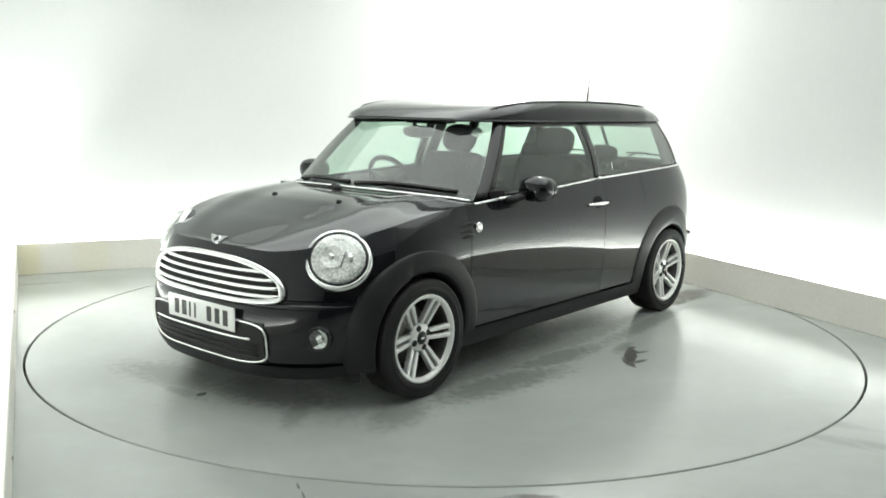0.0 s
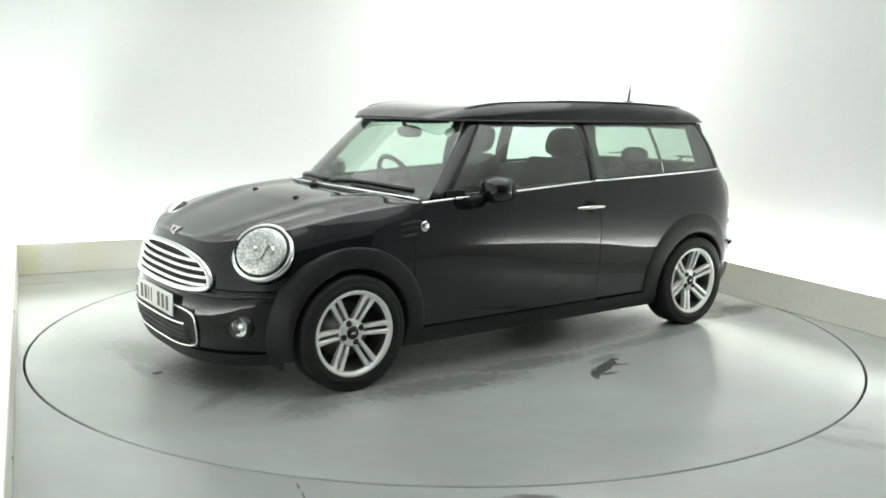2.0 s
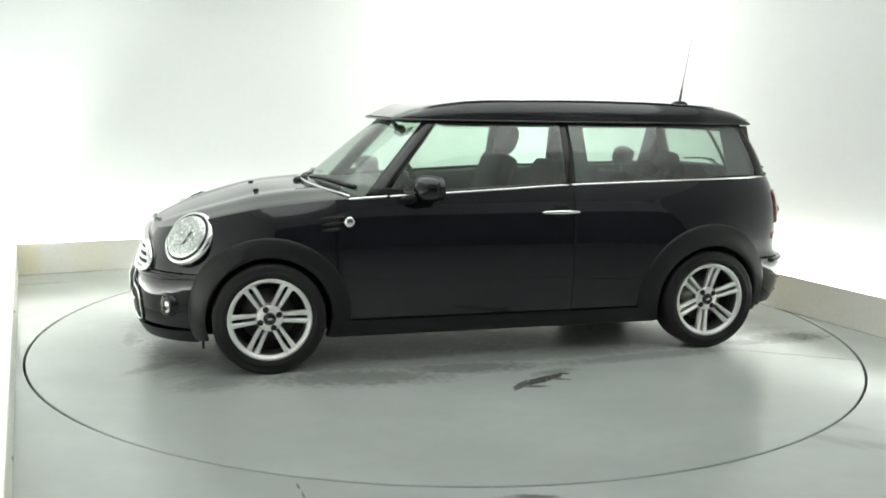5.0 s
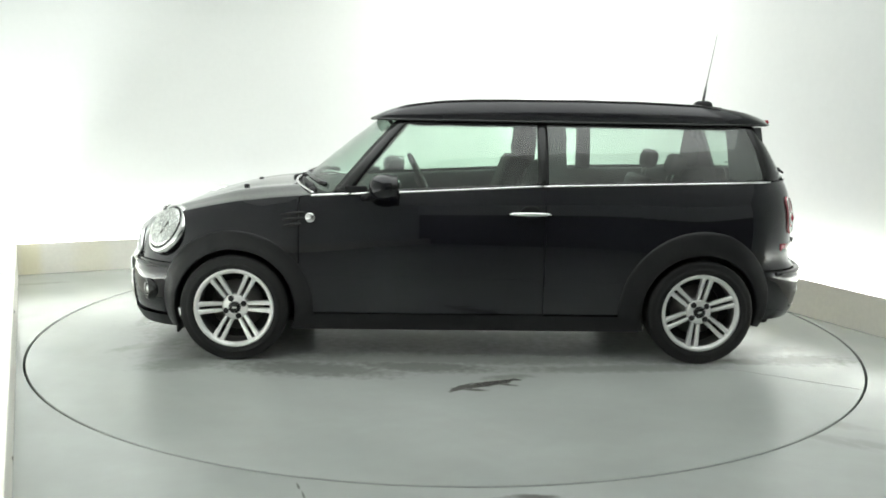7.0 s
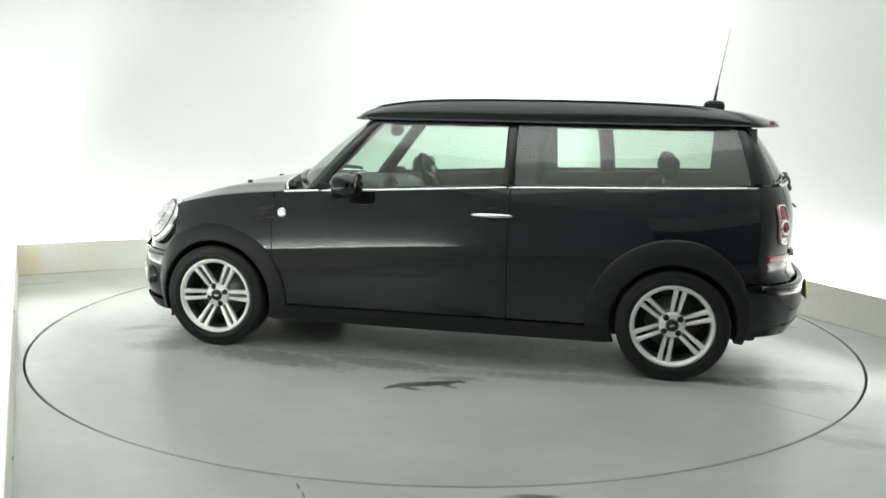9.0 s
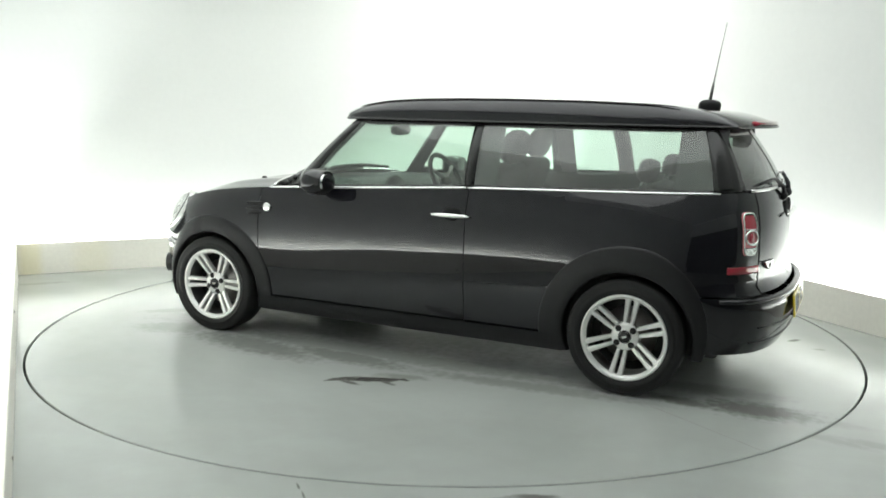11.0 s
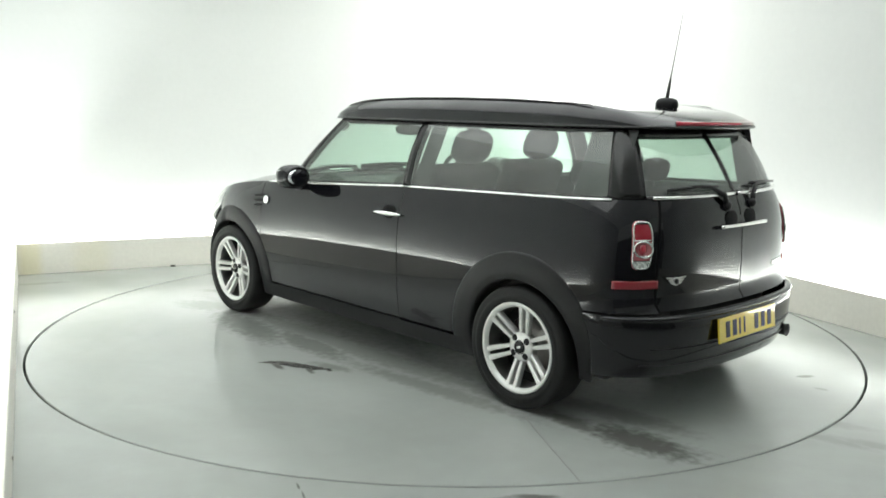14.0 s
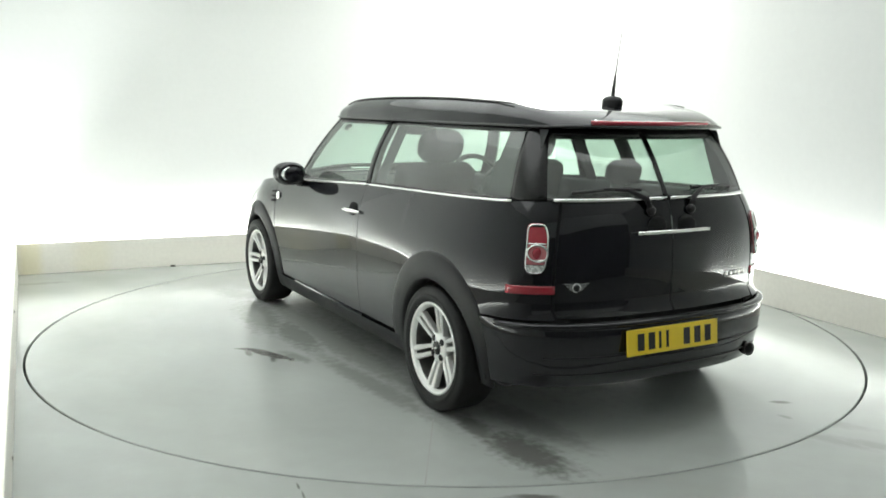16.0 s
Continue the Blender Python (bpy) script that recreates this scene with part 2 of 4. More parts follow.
def turntable():
    bm = bmesh.new()
    n = 256
    rings = []
    for r, z in ((DISC_R - 0.004, 0.0), (DISC_R, -0.004), (DISC_R, -0.08)):
        rings.append([bm.verts.new((r * math.cos(2 * math.pi * i / n), r * math.sin(2 * math.pi * i / n), z)) for i in range(n)])
    bm.faces.new(rings[0])
    for a, b in zip(rings, rings[1:]):
        for i in range(n):
            bm.faces.new((a[i], a[(i + 1) % n], b[(i + 1) % n], b[i]))
    bm.faces.new(list(reversed(rings[-1])))
    return tagged(mesh_ob("turntable", bm, M_PAINT_D, None, False), "round grey painted car turntable with dark oily stains and painted shade under the car", "turntable")


floor_sheet()
disc = turntable()
part("plate_seam", box_bm((1.75, -0.003, -0.002), (DISC_R - 0.01, 0.003, 0.0008), 0, pose(0, 0, 0, 0, 0, 148.5)), plain("seam_grime", (0.24, 0.24, 0.23), 0.5), disc, "thin dirty seam between floor plates", False)


# ---- car materials ----
M_BODY = plain("black_metallic_paint", (0.0052, 0.0052, 0.0076), 0.35, metal=0.0, coat=1.0, vary=0.10, scale=40)
M_BODY.node_tree.nodes["Principled BSDF"].inputs["Specular IOR Level"].default_value = 0.05
M_BODY.node_tree.nodes["Principled BSDF"].inputs["Coat IOR"].default_value = 1.50
M_PLASTIC = plain("black_grained_plastic", (0.011, 0.011, 0.012), 0.45, vary=0.15, scale=60, bump=0.15)
M_PLASTIC.node_tree.nodes["Principled BSDF"].inputs["Specular IOR Level"].default_value = 0.30
M_GLOSSBLACK = plain("gloss_black_trim", (0.012, 0.012, 0.012), 0.22, vary=0.05)
M_CHROME = plain("chrome", (0.84, 0.84, 0.83), 0.16, metal=1.0, vary=0.05, scale=20)
M_ALLOY = plain("silver_alloy", (0.80, 0.80, 0.78), 0.30, metal=0.4, vary=0.06, scale=40)
M_DARKMETAL = plain("dark_cast_metal", (0.16, 0.16, 0.155), 0.5, metal=0.8, vary=0.2)
M_DISCMETAL = plain("brake_disc_steel", (0.48, 0.46, 0.44), 0.35, metal=1.0, vary=0.2)
M_RUBBER = plain("tyre_rubber", (0.011, 0.011, 0.011), 0.60, vary=0.25, scale=30, bump=0.2)
M_RUBBER.node_tree.nodes["Principled BSDF"].inputs["Specular IOR Level"].default_value = 0.30
M_GLASS = tinted_glass("green_tinted_glass", (0.74, 0.87, 0.79), haze=0.025)
M_DOORGLASS = tinted_glass("hazy_door_glass", (0.73, 0.87, 0.78), haze=0.055)
M_DARKGLASS = tinted_glass("dark_tinted_glass", (0.72, 0.85, 0.77), haze=0.115)
M_LENS = tinted_glass("clear_lens", (0.93, 0.94, 0.93))
M_REFLECTOR = plain("lamp_reflector", (0.80, 0.81, 0.79), 0.28, metal=0.35, vary=0.18, scale=14, bump=0.8)
M_RED = plain("red_lens", (0.34, 0.014, 0.030), 0.18, coat=1.0, vary=0.12, scale=60)
M_PINK = plain("pale_red_lens", (0.55, 0.16, 0.18), 0.2, coat=1.0, vary=0.15, scale=60)
M_PLATE_W = plain("white_plate", (0.72, 0.73, 0.71), 0.3, coat=1.0, vary=0.04)
M_PLATE_Y = plain("yellow_plate", (0.93, 0.68, 0.02), 0.3, coat=1.0, vary=0.05)
M_INK = plain("plate_ink", (0.012, 0.012, 0.012), 0.4)
M_FABRIC = plain("charcoal_seat_fabric", (0.017, 0.018, 0.019), 0.85, vary=0.2, scale=20)
M_DASH = plain("charcoal_dash_plastic", (0.024, 0.026, 0.026), 0.6, vary=0.15, scale=50, bump=0.2)
M_MIRROR = plain("mirror_glass", (0.85, 0.87, 0.86), 0.02, metal=1.0, vary=0.0)
M_VOID = plain("deep_shadow_black", (0.003, 0.003, 0.003), 0.9)
M_BLACK_AND_SHADE = plain("underside_black_and_hole_shade", (0.016, 0.016, 0.016), 0.8)

# ---- the car's surface: x forwards, y to its left, z up, from the middle of the wheelbase ----
TAPER = 0.008                                         # how much the flanks close in towards the ends
WHEEL_X, WHEEL_Y, WHEEL_Z, TYRE_R = 1.2735, 0.734, 0.290, 0.290
XF, XR, NF, NR = 0.90, -0.95, 3.2, 4.7


def table(rows, soft=0.0):
    """A function through the rows; soft rounds its bends over that distance to each side."""
    xs, ys = [np.array(c, float) for c in zip(*rows)]
    if not soft:
        return lambda v: float(np.interp(v, xs, ys))
    ends = [(ys[1] - ys[0]) / (xs[1] - xs[0]), (ys[-1] - ys[-2]) / (xs[-1] - xs[-2])]
    px = np.concatenate([[xs[0] - 1], xs, [xs[-1] + 1]])
    py = np.concatenate([[ys[0] - ends[0]], ys, [ys[-1] + ends[1]]])
    fine = np.arange(xs[0] - 0.02, xs[-1] + 0.02, 0.002)
    offs = np.linspace(-soft, soft, 25)
    weight = 1 - (offs / soft) ** 2
    smooth = sum(w * np.interp(fine + o, px, py) for o, w in zip(offs, weight)) / weight.sum()
    return lambda v: float(np.interp(min(max(v, xs[0]), xs[-1]), fine, smooth))


HALF = table([(0.14, 0.735), (0.20, 0.770), (0.30, 0.797), (0.45, 0.811), (0.65, 0.815), (0.76, 0.810), (0.82, 0.802), (0.86, 0.793), (0.90, 0.781), (0.94, 0.766), (0.98, 0.748), (1.03, 0.718)], 0.05)
NOSE = table([(0.14, 1.915), (0.20, 1.948), (0.28, 1.966), (0.38, 1.971), (0.46, 1.961), (0.51, 1.934), (0.56, 1.921), (0.70, 1.876), (0.76, 1.838), (0.80, 1.806)], 0.02)
TAIL = table([(0.14, -1.86), (0.20, -1.915), (0.28, -1.962), (0.38, -1.985), (0.48, -1.988), (0.525, -1.960), (0.55, -1.922), (0.70, -1.924), (0.85, -1.917), (0.95, -1.897), (1.03, -1.862)], 0.02)
BELT = table([(-1.95, 1.010), (-1.60, 1.003), (-0.37, 0.968), (0.39, 0.927), (0.63, 0.917), (0.87, 0.904), (1.08, 0.888), (1.33, 0.862), (1.55, 0.822), (1.70, 0.785), (1.79, 0.755), (1.88, 0.722)], 0.10)


def quarter(n):
    """A quarter of a superellipse of power n, evenly spaced along its length: tables of the two unit coordinates."""
    ph = np.linspace(0, math.pi / 2, 4000)
    ex, ey = np.cos(ph) ** (2 / n), np.sin(ph) ** (2 / n)
    d = np.concatenate([[0], np.cumsum(np.hypot(np.diff(ex) * 1.0, np.diff(ey) * 0.8))])
    return d / d[-1], ex, ey


QF, QR = quarter(NF), quarter(NR)
# the tail bows gently between its corners
QR = (QR[0], QR[1] - 0.095 * QR[1] ** 6 * QR[2] ** 2, QR[2])


def haunch(x, z):
    """The flanks swell over the wheels."""
    return sum(0.017 * math.exp(-((x - wx) / 0.36) ** 2 - ((z - 0.60) / 0.19) ** 2) for wx in (WHEEL_X, -WHEEL_X))


def outline(s, z):
    """The body's plan at height z: s 0 nose, 1 end of the nose curve, 2 start of the tail curve, 3 tail; negative s on the car's right."""
    side, s = (1 if s >= 0 else -1), abs(s)
    b = HALF(z)
    if s < 1:
        x, y = XF + (NOSE(z) - XF) * np.interp(s, QF[0], QF[1]), b * np.interp(s, QF[0], QF[2])
    elif s <= 2:
        x, y = XF + (XR - XF) * (s - 1), b
    else:
        x, y = XR + (TAIL(z) - XR) * np.interp(3 - s, QR[0], QR[1]), b * np.interp(3 - s, QR[0], QR[2])
    y *= 1 - TAPER * max(0.0, (abs(x + 0.1) - 0.2) / 1.8) ** 2
    y += haunch(x, z) * min(1.0, y / 0.6)
    if x > 0.80:
        # the wings roll over into the bonnet
        k = max(0.0, (z - BELT(x) + 0.11) / 0.11)
        d = 0.026 * k * k * min(1.0, (x - 0.80) / 0.30)
        ux, uy = (np.interp(s, QF[0], QF[1]) ** 2, np.interp(s, QF[0], QF[2]) ** 2) if s < 1 else (0.0, 1.0)
        q = math.hypot(ux, uy)
        d *= uy / q
        x, y = x - d * ux / q, y - d * uy / q
    return float(x), float(y) * side


def s_at(x):
    if x > XF:
        k = (x - XF) / (1.918 - XF)
        return float(np.interp(-k, -QF[1], QF[0]))
    if x < XR:
        k = (x - XR) / (-1.925 - XR)
        return 3 - float(np.interp(-k, -QR[1], QR[0]))
    return 1 + (XF - x) / (XF - XR)


def s_rear(y, z=0.7):
    return 3 - float(np.interp(y / HALF(z), QR[2], QR[0]))


def side_y(x, z):
    """Half width of the body at x and z."""
    b = HALF(z)
    if x > XF:
        k = min(1.0, (x - XF) / (NOSE(z) - XF))
        y = b * max(0.0, 1 - k ** NF) ** (1 / NF)
    elif x < XR:
        y = b * float(np.interp(-min(1.0, (x - XR) / (TAIL(z) - XR)), -QR[1], QR[2]))
    else:
        y = b
    return y * (1 - TAPER * max(0.0, (abs(x + 0.1) - 0.2) / 1.8) ** 2) + haunch(x, z) * min(1.0, y / 0.6)


def front_x(y, z):
    k = min(1.0, abs(y) / HALF(z))
    return XF + (NOSE(z) - XF) * max(0.0, 1 - k ** NF) ** (1 / NF)


def rear_x(y, z):
    k = min(1.0, abs(y) / HALF(z))
    return XR + (TAIL(z) - XR) * float(np.interp(k, QR[2], QR[1]))


def grid_bm(rows, bm=None, close=False):
    """Quads over rows of points."""
    bm = bm or bmesh.new()
    vs = [[bm.verts.new(p) for p in row] for row in rows]
    for a, b in zip(vs, vs[1:]):
        n = len(a)
        for i in range(n if close else n - 1):
            j = (i + 1) % n
            bm.faces.new((a[i], a[j], b[j], b[i]))
    return bm


def finish(bm):
    bmesh.ops.remove_doubles(bm, verts=bm.verts, dist=1e-5)
    return bm


def thick(ob, depth):
    mod = ob.modifiers.new("thickness", "SOLIDIFY")
    mod.thickness, mod.offset = depth, -1
    return ob


def mirrored(rows):
    return [[(x, -y, z) for x, y, z in row] for row in rows]


def panel_rows(ss, low, high, m, out=0.0):
    rows = []
    for s in ss:
        xm, _ = outline(s, 0.6)
        lo, hi = low(xm), high(xm)
        row = []
        for k in range(m + 1):
            z = lo + (hi - lo) * k / m
            x, y = outline(s, z)
            if out:
                x2, y2 = x + out * (0.9 if abs(s) < 0.5 else -0.9 if abs(s) > 2.6 else 0), y + out * (1 if y > 0 else -1)
                x, y = x2, y2
            row.append((x, y, z))
        rows.append(row)
    return rows


def tube_bm(points, r, seg=8, closed=False, bm=None, flat=1.0, up=(0, 0, 1)):
    """A rod along points; r may be a list. flat squeezes it along the second side direction."""
    bm = bm or bmesh.new()
    pts = [Vector(p) for p in points]
    n = len(pts)
    rings = []
    for i, p in enumerate(pts):
        a = pts[(i - 1) % n] if closed or i else pts[i]
        b = pts[(i + 1) % n] if closed or i < n - 1 else pts[i]
        d = (b - a).normalized()
        u = d.cross(Vector(up))
        u = u.normalized() if u.length > 1e-4 else d.orthogonal().normalized()
        w = u.cross(d).normalized()
        rr = r[i] if isinstance(r, (list, tuple)) else r
        rings.append([bm.verts.new(p + rr * (math.cos(2 * math.pi * k / seg) * u + flat * math.sin(2 * math.pi * k / seg) * w)) for k in range(seg)])
    pairs = list(zip(rings, rings[1:])) + ([(rings[-1], rings[0])] if closed else [])
    for a, b in pairs:
        for k in range(seg):
            bm.faces.new((a[k], a[(k + 1) % seg], b[(k + 1) % seg], b[k]))
    if not closed:
        bm.faces.new(rings[0]), bm.faces.new(list(reversed(rings[-1])))
    return bm


def lathe_bm(profile, seg=48, bm=None, m=None, close=False):
    """Turns a profile of (radius, height) round the local z axis."""
    rows = []
    for r, h in profile:
        rows.append([(r * math.cos(2 * math.pi * i / seg), r * math.sin(2 * math.pi * i / seg), h) for i in range(seg)])
    if close:
        rows.append(rows[0])
    bm = grid_bm(rows, bm, close=True)
    bmesh.ops.remove_doubles(bm, verts=bm.verts, dist=1e-6)
    if m is not None:
        bmesh.ops.transform(bm, matrix=m, verts=bm.verts)
    return bm


def ball_bm(c, r, seg=20, m=None, bm=None, power=1.0):
    bm = bm or bmesh.new()
    vs = bmesh.ops.create_uvsphere(bm, u_segments=seg, v_segments=max(8, seg // 2), radius=1.0)["verts"]
    for v in vs:
        q = Vector([math.copysign(abs(t) ** power, t) for t in v.co])
        v.co = Vector((q[0] * r[0], q[1] * r[1], q[2] * r[2]))
    mm = Matrix.Translation(c) @ (m if m is not None else Matrix())
    bmesh.ops.transform(bm, matrix=mm, verts=vs)
    return bm


car = new("car")
tagged(car, "glossy black three-door estate hatchback with chrome trim and silver alloy wheels", "car")


def arch_low(base):
    def low(x):
        z = base(x) if callable(base) else base
        for wx in (WHEEL_X, -WHEEL_X):
            d = abs(x - wx)
            if d < 0.345:
                z = max(z, WHEEL_Z + math.sqrt(0.345 ** 2 - d * d))
        return z
    return low


def span(a, b, n):
    return [a + (b - a) * i / n for i in range(n + 1)]


def arch_span(a, b, n):
    """Stations along x with extra ones where the wheel arch is steep."""
    xs = set(span(a, b, n))
    for wx in (WHEEL_X, -WHEEL_X):
        for k in range(25):
            x = wx + 0.345 * math.cos(math.pi * k / 24)
            if min(a, b) < x < max(a, b):
                xs.add(x)
    return sorted(xs, reverse=a > b)


# lower body panels
GAP = 0.0025
BUMP_TOP = 0.515


def crown_at(x):
    """Rise of the bonnet's middle over its edges."""
    return 0.026 + 0.008 * min(1.0, max(0.0, (x - 0.9) / 0.4))


def body_shell():
    for sg, rows_of in ((1, lambda r: r), (-1, mirrored)):
        xs = arch_span(0.925 + GAP, 1.60, 14)
        part("front_wing", finish(grid_bm(rows_of(panel_rows([s_at(x) for x in xs], arch_low(0.20), BELT, 14)))), M_BODY, car)
        xs = span(-0.405 + GAP, 0.925 - GAP, 24)
        part("door", finish(grid_bm(rows_of(panel_rows([s_at(x) for x in xs], lambda x: 0.262, lambda x: BELT(x) - 0.002, 14)))), M_BODY, car, "black door panel reflecting the studio walls")
        xs = arch_span(-0.405 - GAP, -1.60, 20)
        ss = [s_at(x) for x in xs] + span(s_at(-1.60), s_rear(0.578) - 0.004, 12)[1:]
        low = arch_low(lambda x: 0.20 if x > -1.56 else BUMP_TOP + 0.012)
        part("rear_quarter", finish(grid_bm(rows_of(panel_rows(ss, low, BELT, 14)))), M_BODY, car)
        ss = span(s_rear(0.578) + 0.004, 2.9975, 14)
        part("rear_door", finish(grid_bm(rows_of(panel_rows(ss, lambda x: BUMP_TOP + 0.018, lambda x: 1.012, 14)))), M_BODY, car, "black side-hinged rear door")
        # added dark strip inside the body, blocks the bright view through the door gap
        seam_rows = panel_rows(span(s_rear(0.578) - 0.03, s_rear(0.578) + 0.03, 4), lambda x: BUMP_TOP, lambda x: 1.0, 8)
        part("seam_backing", finish(grid_bm(rows_of([[(x * 0.992, y * 0.978, z) for x, y, z in row] for row in seam_rows]))), M_BLACK_AND_SHADE, car)
        xs = span(-0.95, 0.95, 20)
        part("sill", finish(grid_bm(rows_of(panel_rows([s_at(x) for x in xs], lambda x: 0.165, lambda x: 0.258, 5, 0.012)))), M_PLASTIC, car, "grained black plastic sill cladding")
    s6 = s_at(1.60)
    part("front_panel", finish(grid_bm(panel_rows(span(-s6, s6, 60), lambda x: BUMP_TOP + 0.006, BELT, 10))), M_BODY, car)
    sb = s_at(1.555)
    part("front_bumper", finish(grid_bm(panel_rows(span(-sb, sb, 72), arch_low(0.165), lambda x: BUMP_TOP, 14, 0.004))), M_BODY, car, "black front bumper")
    sb = s_at(1.625)
    lip = panel_rows(span(-sb, sb, 60), lambda x: 0.150, lambda x: 0.215, 4, 0.016)
    part("bumper_lip", finish(grid_bm(lip)), M_PLASTIC, car, "black plastic lower bumper lip")
    for sg in (1, -1):
        part("air_deflector", box_bm((1.600, sg * 0.64 - 0.075, 0.125), (1.614, sg * 0.64 + 0.075, 0.180), 0.005), M_PLASTIC, car, "small black rubber flap ahead of the wheel")
    s0 = s_at(-1.555)
    rows = panel_rows(span(s0, 2.999, 40), arch_low(0.240), lambda x: BUMP_TOP + 0.004, 14, 0.006)
    rows = rows + list(reversed(mirrored(rows)))
    part("rear_bumper", finish(grid_bm(rows)), M_BODY, car, "black rear bumper with a moulded step")
    # bumper top shelf and moulded ribs
    for z, r in ((0.505, 0.020), (0.375, 0.007), (0.300, 0.006)):
        pts = [(*outline(s, z), z) for s in span(s_at(-1.66), 2.999, 24)]
        pts = [(x - 0.005, y, zz) for x, y, zz in pts]
        if z < 0.45:
            pts = [p for p in pts if p[1] < 0.66]
        part("bumper_rib", tube_bm(pts + [(x, -y, zz) for x, y, zz in reversed(pts)], r, 8, flat=0.7), M_BODY if z > 0.45 else M_PLASTIC, car)
    pts = [(front_x(y, 0.492) + 0.004, y, 0.492) for y in span(-0.72, 0.72, 40)]
    part("bumper_rib", tube_bm(pts, [0.017 * min(1.0, 0.15 + 6 * (1 - abs(k - 20) / 20)) for k in range(41)], 8, flat=0.8), M_BODY, car)
    # bonnet
    rows = []
    for i, s in enumerate(span(0.0, s_at(0.855), 44)):
        xm, _ = outline(s, 0.6)
        z = BELT(xm)
        x, y = outline(s, z)
        crown = crown_at(x) * (1 - math.exp(-max(0.0, 1.88 - x) / 0.16))
        k = min(1.0, max(0.0, (1.55 - x) / 0.65))
        k = k * k * (3 - 2 * k)
        row = []
        for t in [math.sin(math.pi / 2 * q) for q in span(-1, 1, 48)]:
            bulge = 0.013 * math.exp(-((abs(t) - 0.66) / 0.15) ** 2) * min(1, max(0, 1.9 - x) / 0.3)
            # a raised middle panel between two shallow valleys
            rise = 1 / (1 + math.exp((abs(y * t) - 0.29) / 0.050))
            bulge += 0.006 * rise * min(1, max(0, 1.86 - x) / 0.25) * min(1, max(0, x - 0.86) / 0.25)
            row.append((x + 0.165 * (1 - abs(t) ** 2.2) * k, y * t, z + crown * (0.85 * (1 - abs(t) ** 2.2) + 0.15 * (1 - abs(t) ** 22)) + bulge))
        rows.append(row)
    part("bonnet", finish(grid_bm(rows)), M_BODY, car, "domed black bonnet reflecting the ceiling lights")
    # floor pan and dark inner tub
    part("underbody", box_bm((-1.50, -0.62, 0.175), (1.62, 0.62, 0.20), 0.01), M_BLACK_AND_SHADE, car)
    part("inner_tub", box_bm((-1.70, -0.71, 0.21), (0.90, 0.71, 0.80), 0.02), M_BLACK_AND_SHADE, car)
    part("engine_bay", box_bm((0.90, -0.50, 0.21), (1.70, 0.50, 0.72), 0.02), M_BLACK_AND_SHADE, car)
    for wx in (WHEEL_X, -WHEEL_X):
        for sg in (1, -1):
            rows = []
            for k in range(25):
                a = math.pi * k / 24
                rows.append([(wx + 0.36 * math.cos(a), sg * yy, WHEEL_Z - 0.05 + 0.36 * math.sin(a)) for yy in (0.45, 0.60, 0.765)])
            bm = grid_bm(rows)
            part("wheel_arch_liner", bm, M_BLACK_AND_SHADE, car)


def arch_trims():
    for wx in (WHEEL_X, -WHEEL_X):
        for sg in (1, -1):
            rows = []
            front = wx > 0
            for k in range(61):
                a = radians((-18 if front else -22) + (220 if front else 217) * k / 60)
                row = []
                d = 22 + math.degrees(a)
                outer = 0.425 - 0.030 * max(0.0, 1 - d / 60) if front else 0.452 - 0.085 * max(0.0, (d - 130) / 94)
                for f, o in ((0.0, -0.06), (0.0, 0.008), (0.06, 0.012), (0.30, 0.013), (0.6, 0.011), (0.90, 0.008), (0.985, 0.004), (1.0, -0.01)):
                    r = 0.322 + (outer - 0.322) * f
                    x, z = wx + r * math.cos(a), WHEEL_Z + r * math.sin(a) * 1.0
                    z = max(z, 0.17)
                    # ahead of the front wheel the flare stands off the rounded bumper corner
                    gap = max(0.0, 0.822 - side_y(x, z)) if front and x > wx + 0.1 else 0.0
                    row.append((x, sg * (side_y(x, z) + o + 0.75 * gap * max(0.0, 1 - f) ** 0.7), z))
                rows.append(row)
            part("wheel_arch_trim", finish(grid_bm(rows)), M_PLASTIC, car, "grained black plastic wheel arch trim")


# glasshouse: stations with a foot point and a head point
def yb(x):
    return min(side_y(x, BELT(x)) - 0.005, float(np.interp(x, [-1.68, -1.35, -1.0, -0.4, 0.3, 0.64], [0.655, 0.712, 0.733, 0.744, 0.744, 0.732])))


def yt(x):
    return float(np.interp(x, [-1.56, -1.3, -0.9, -0.3, 0.2, 0.36], [0.520, 0.560, 0.585, 0.598, 0.590, 0.565]))


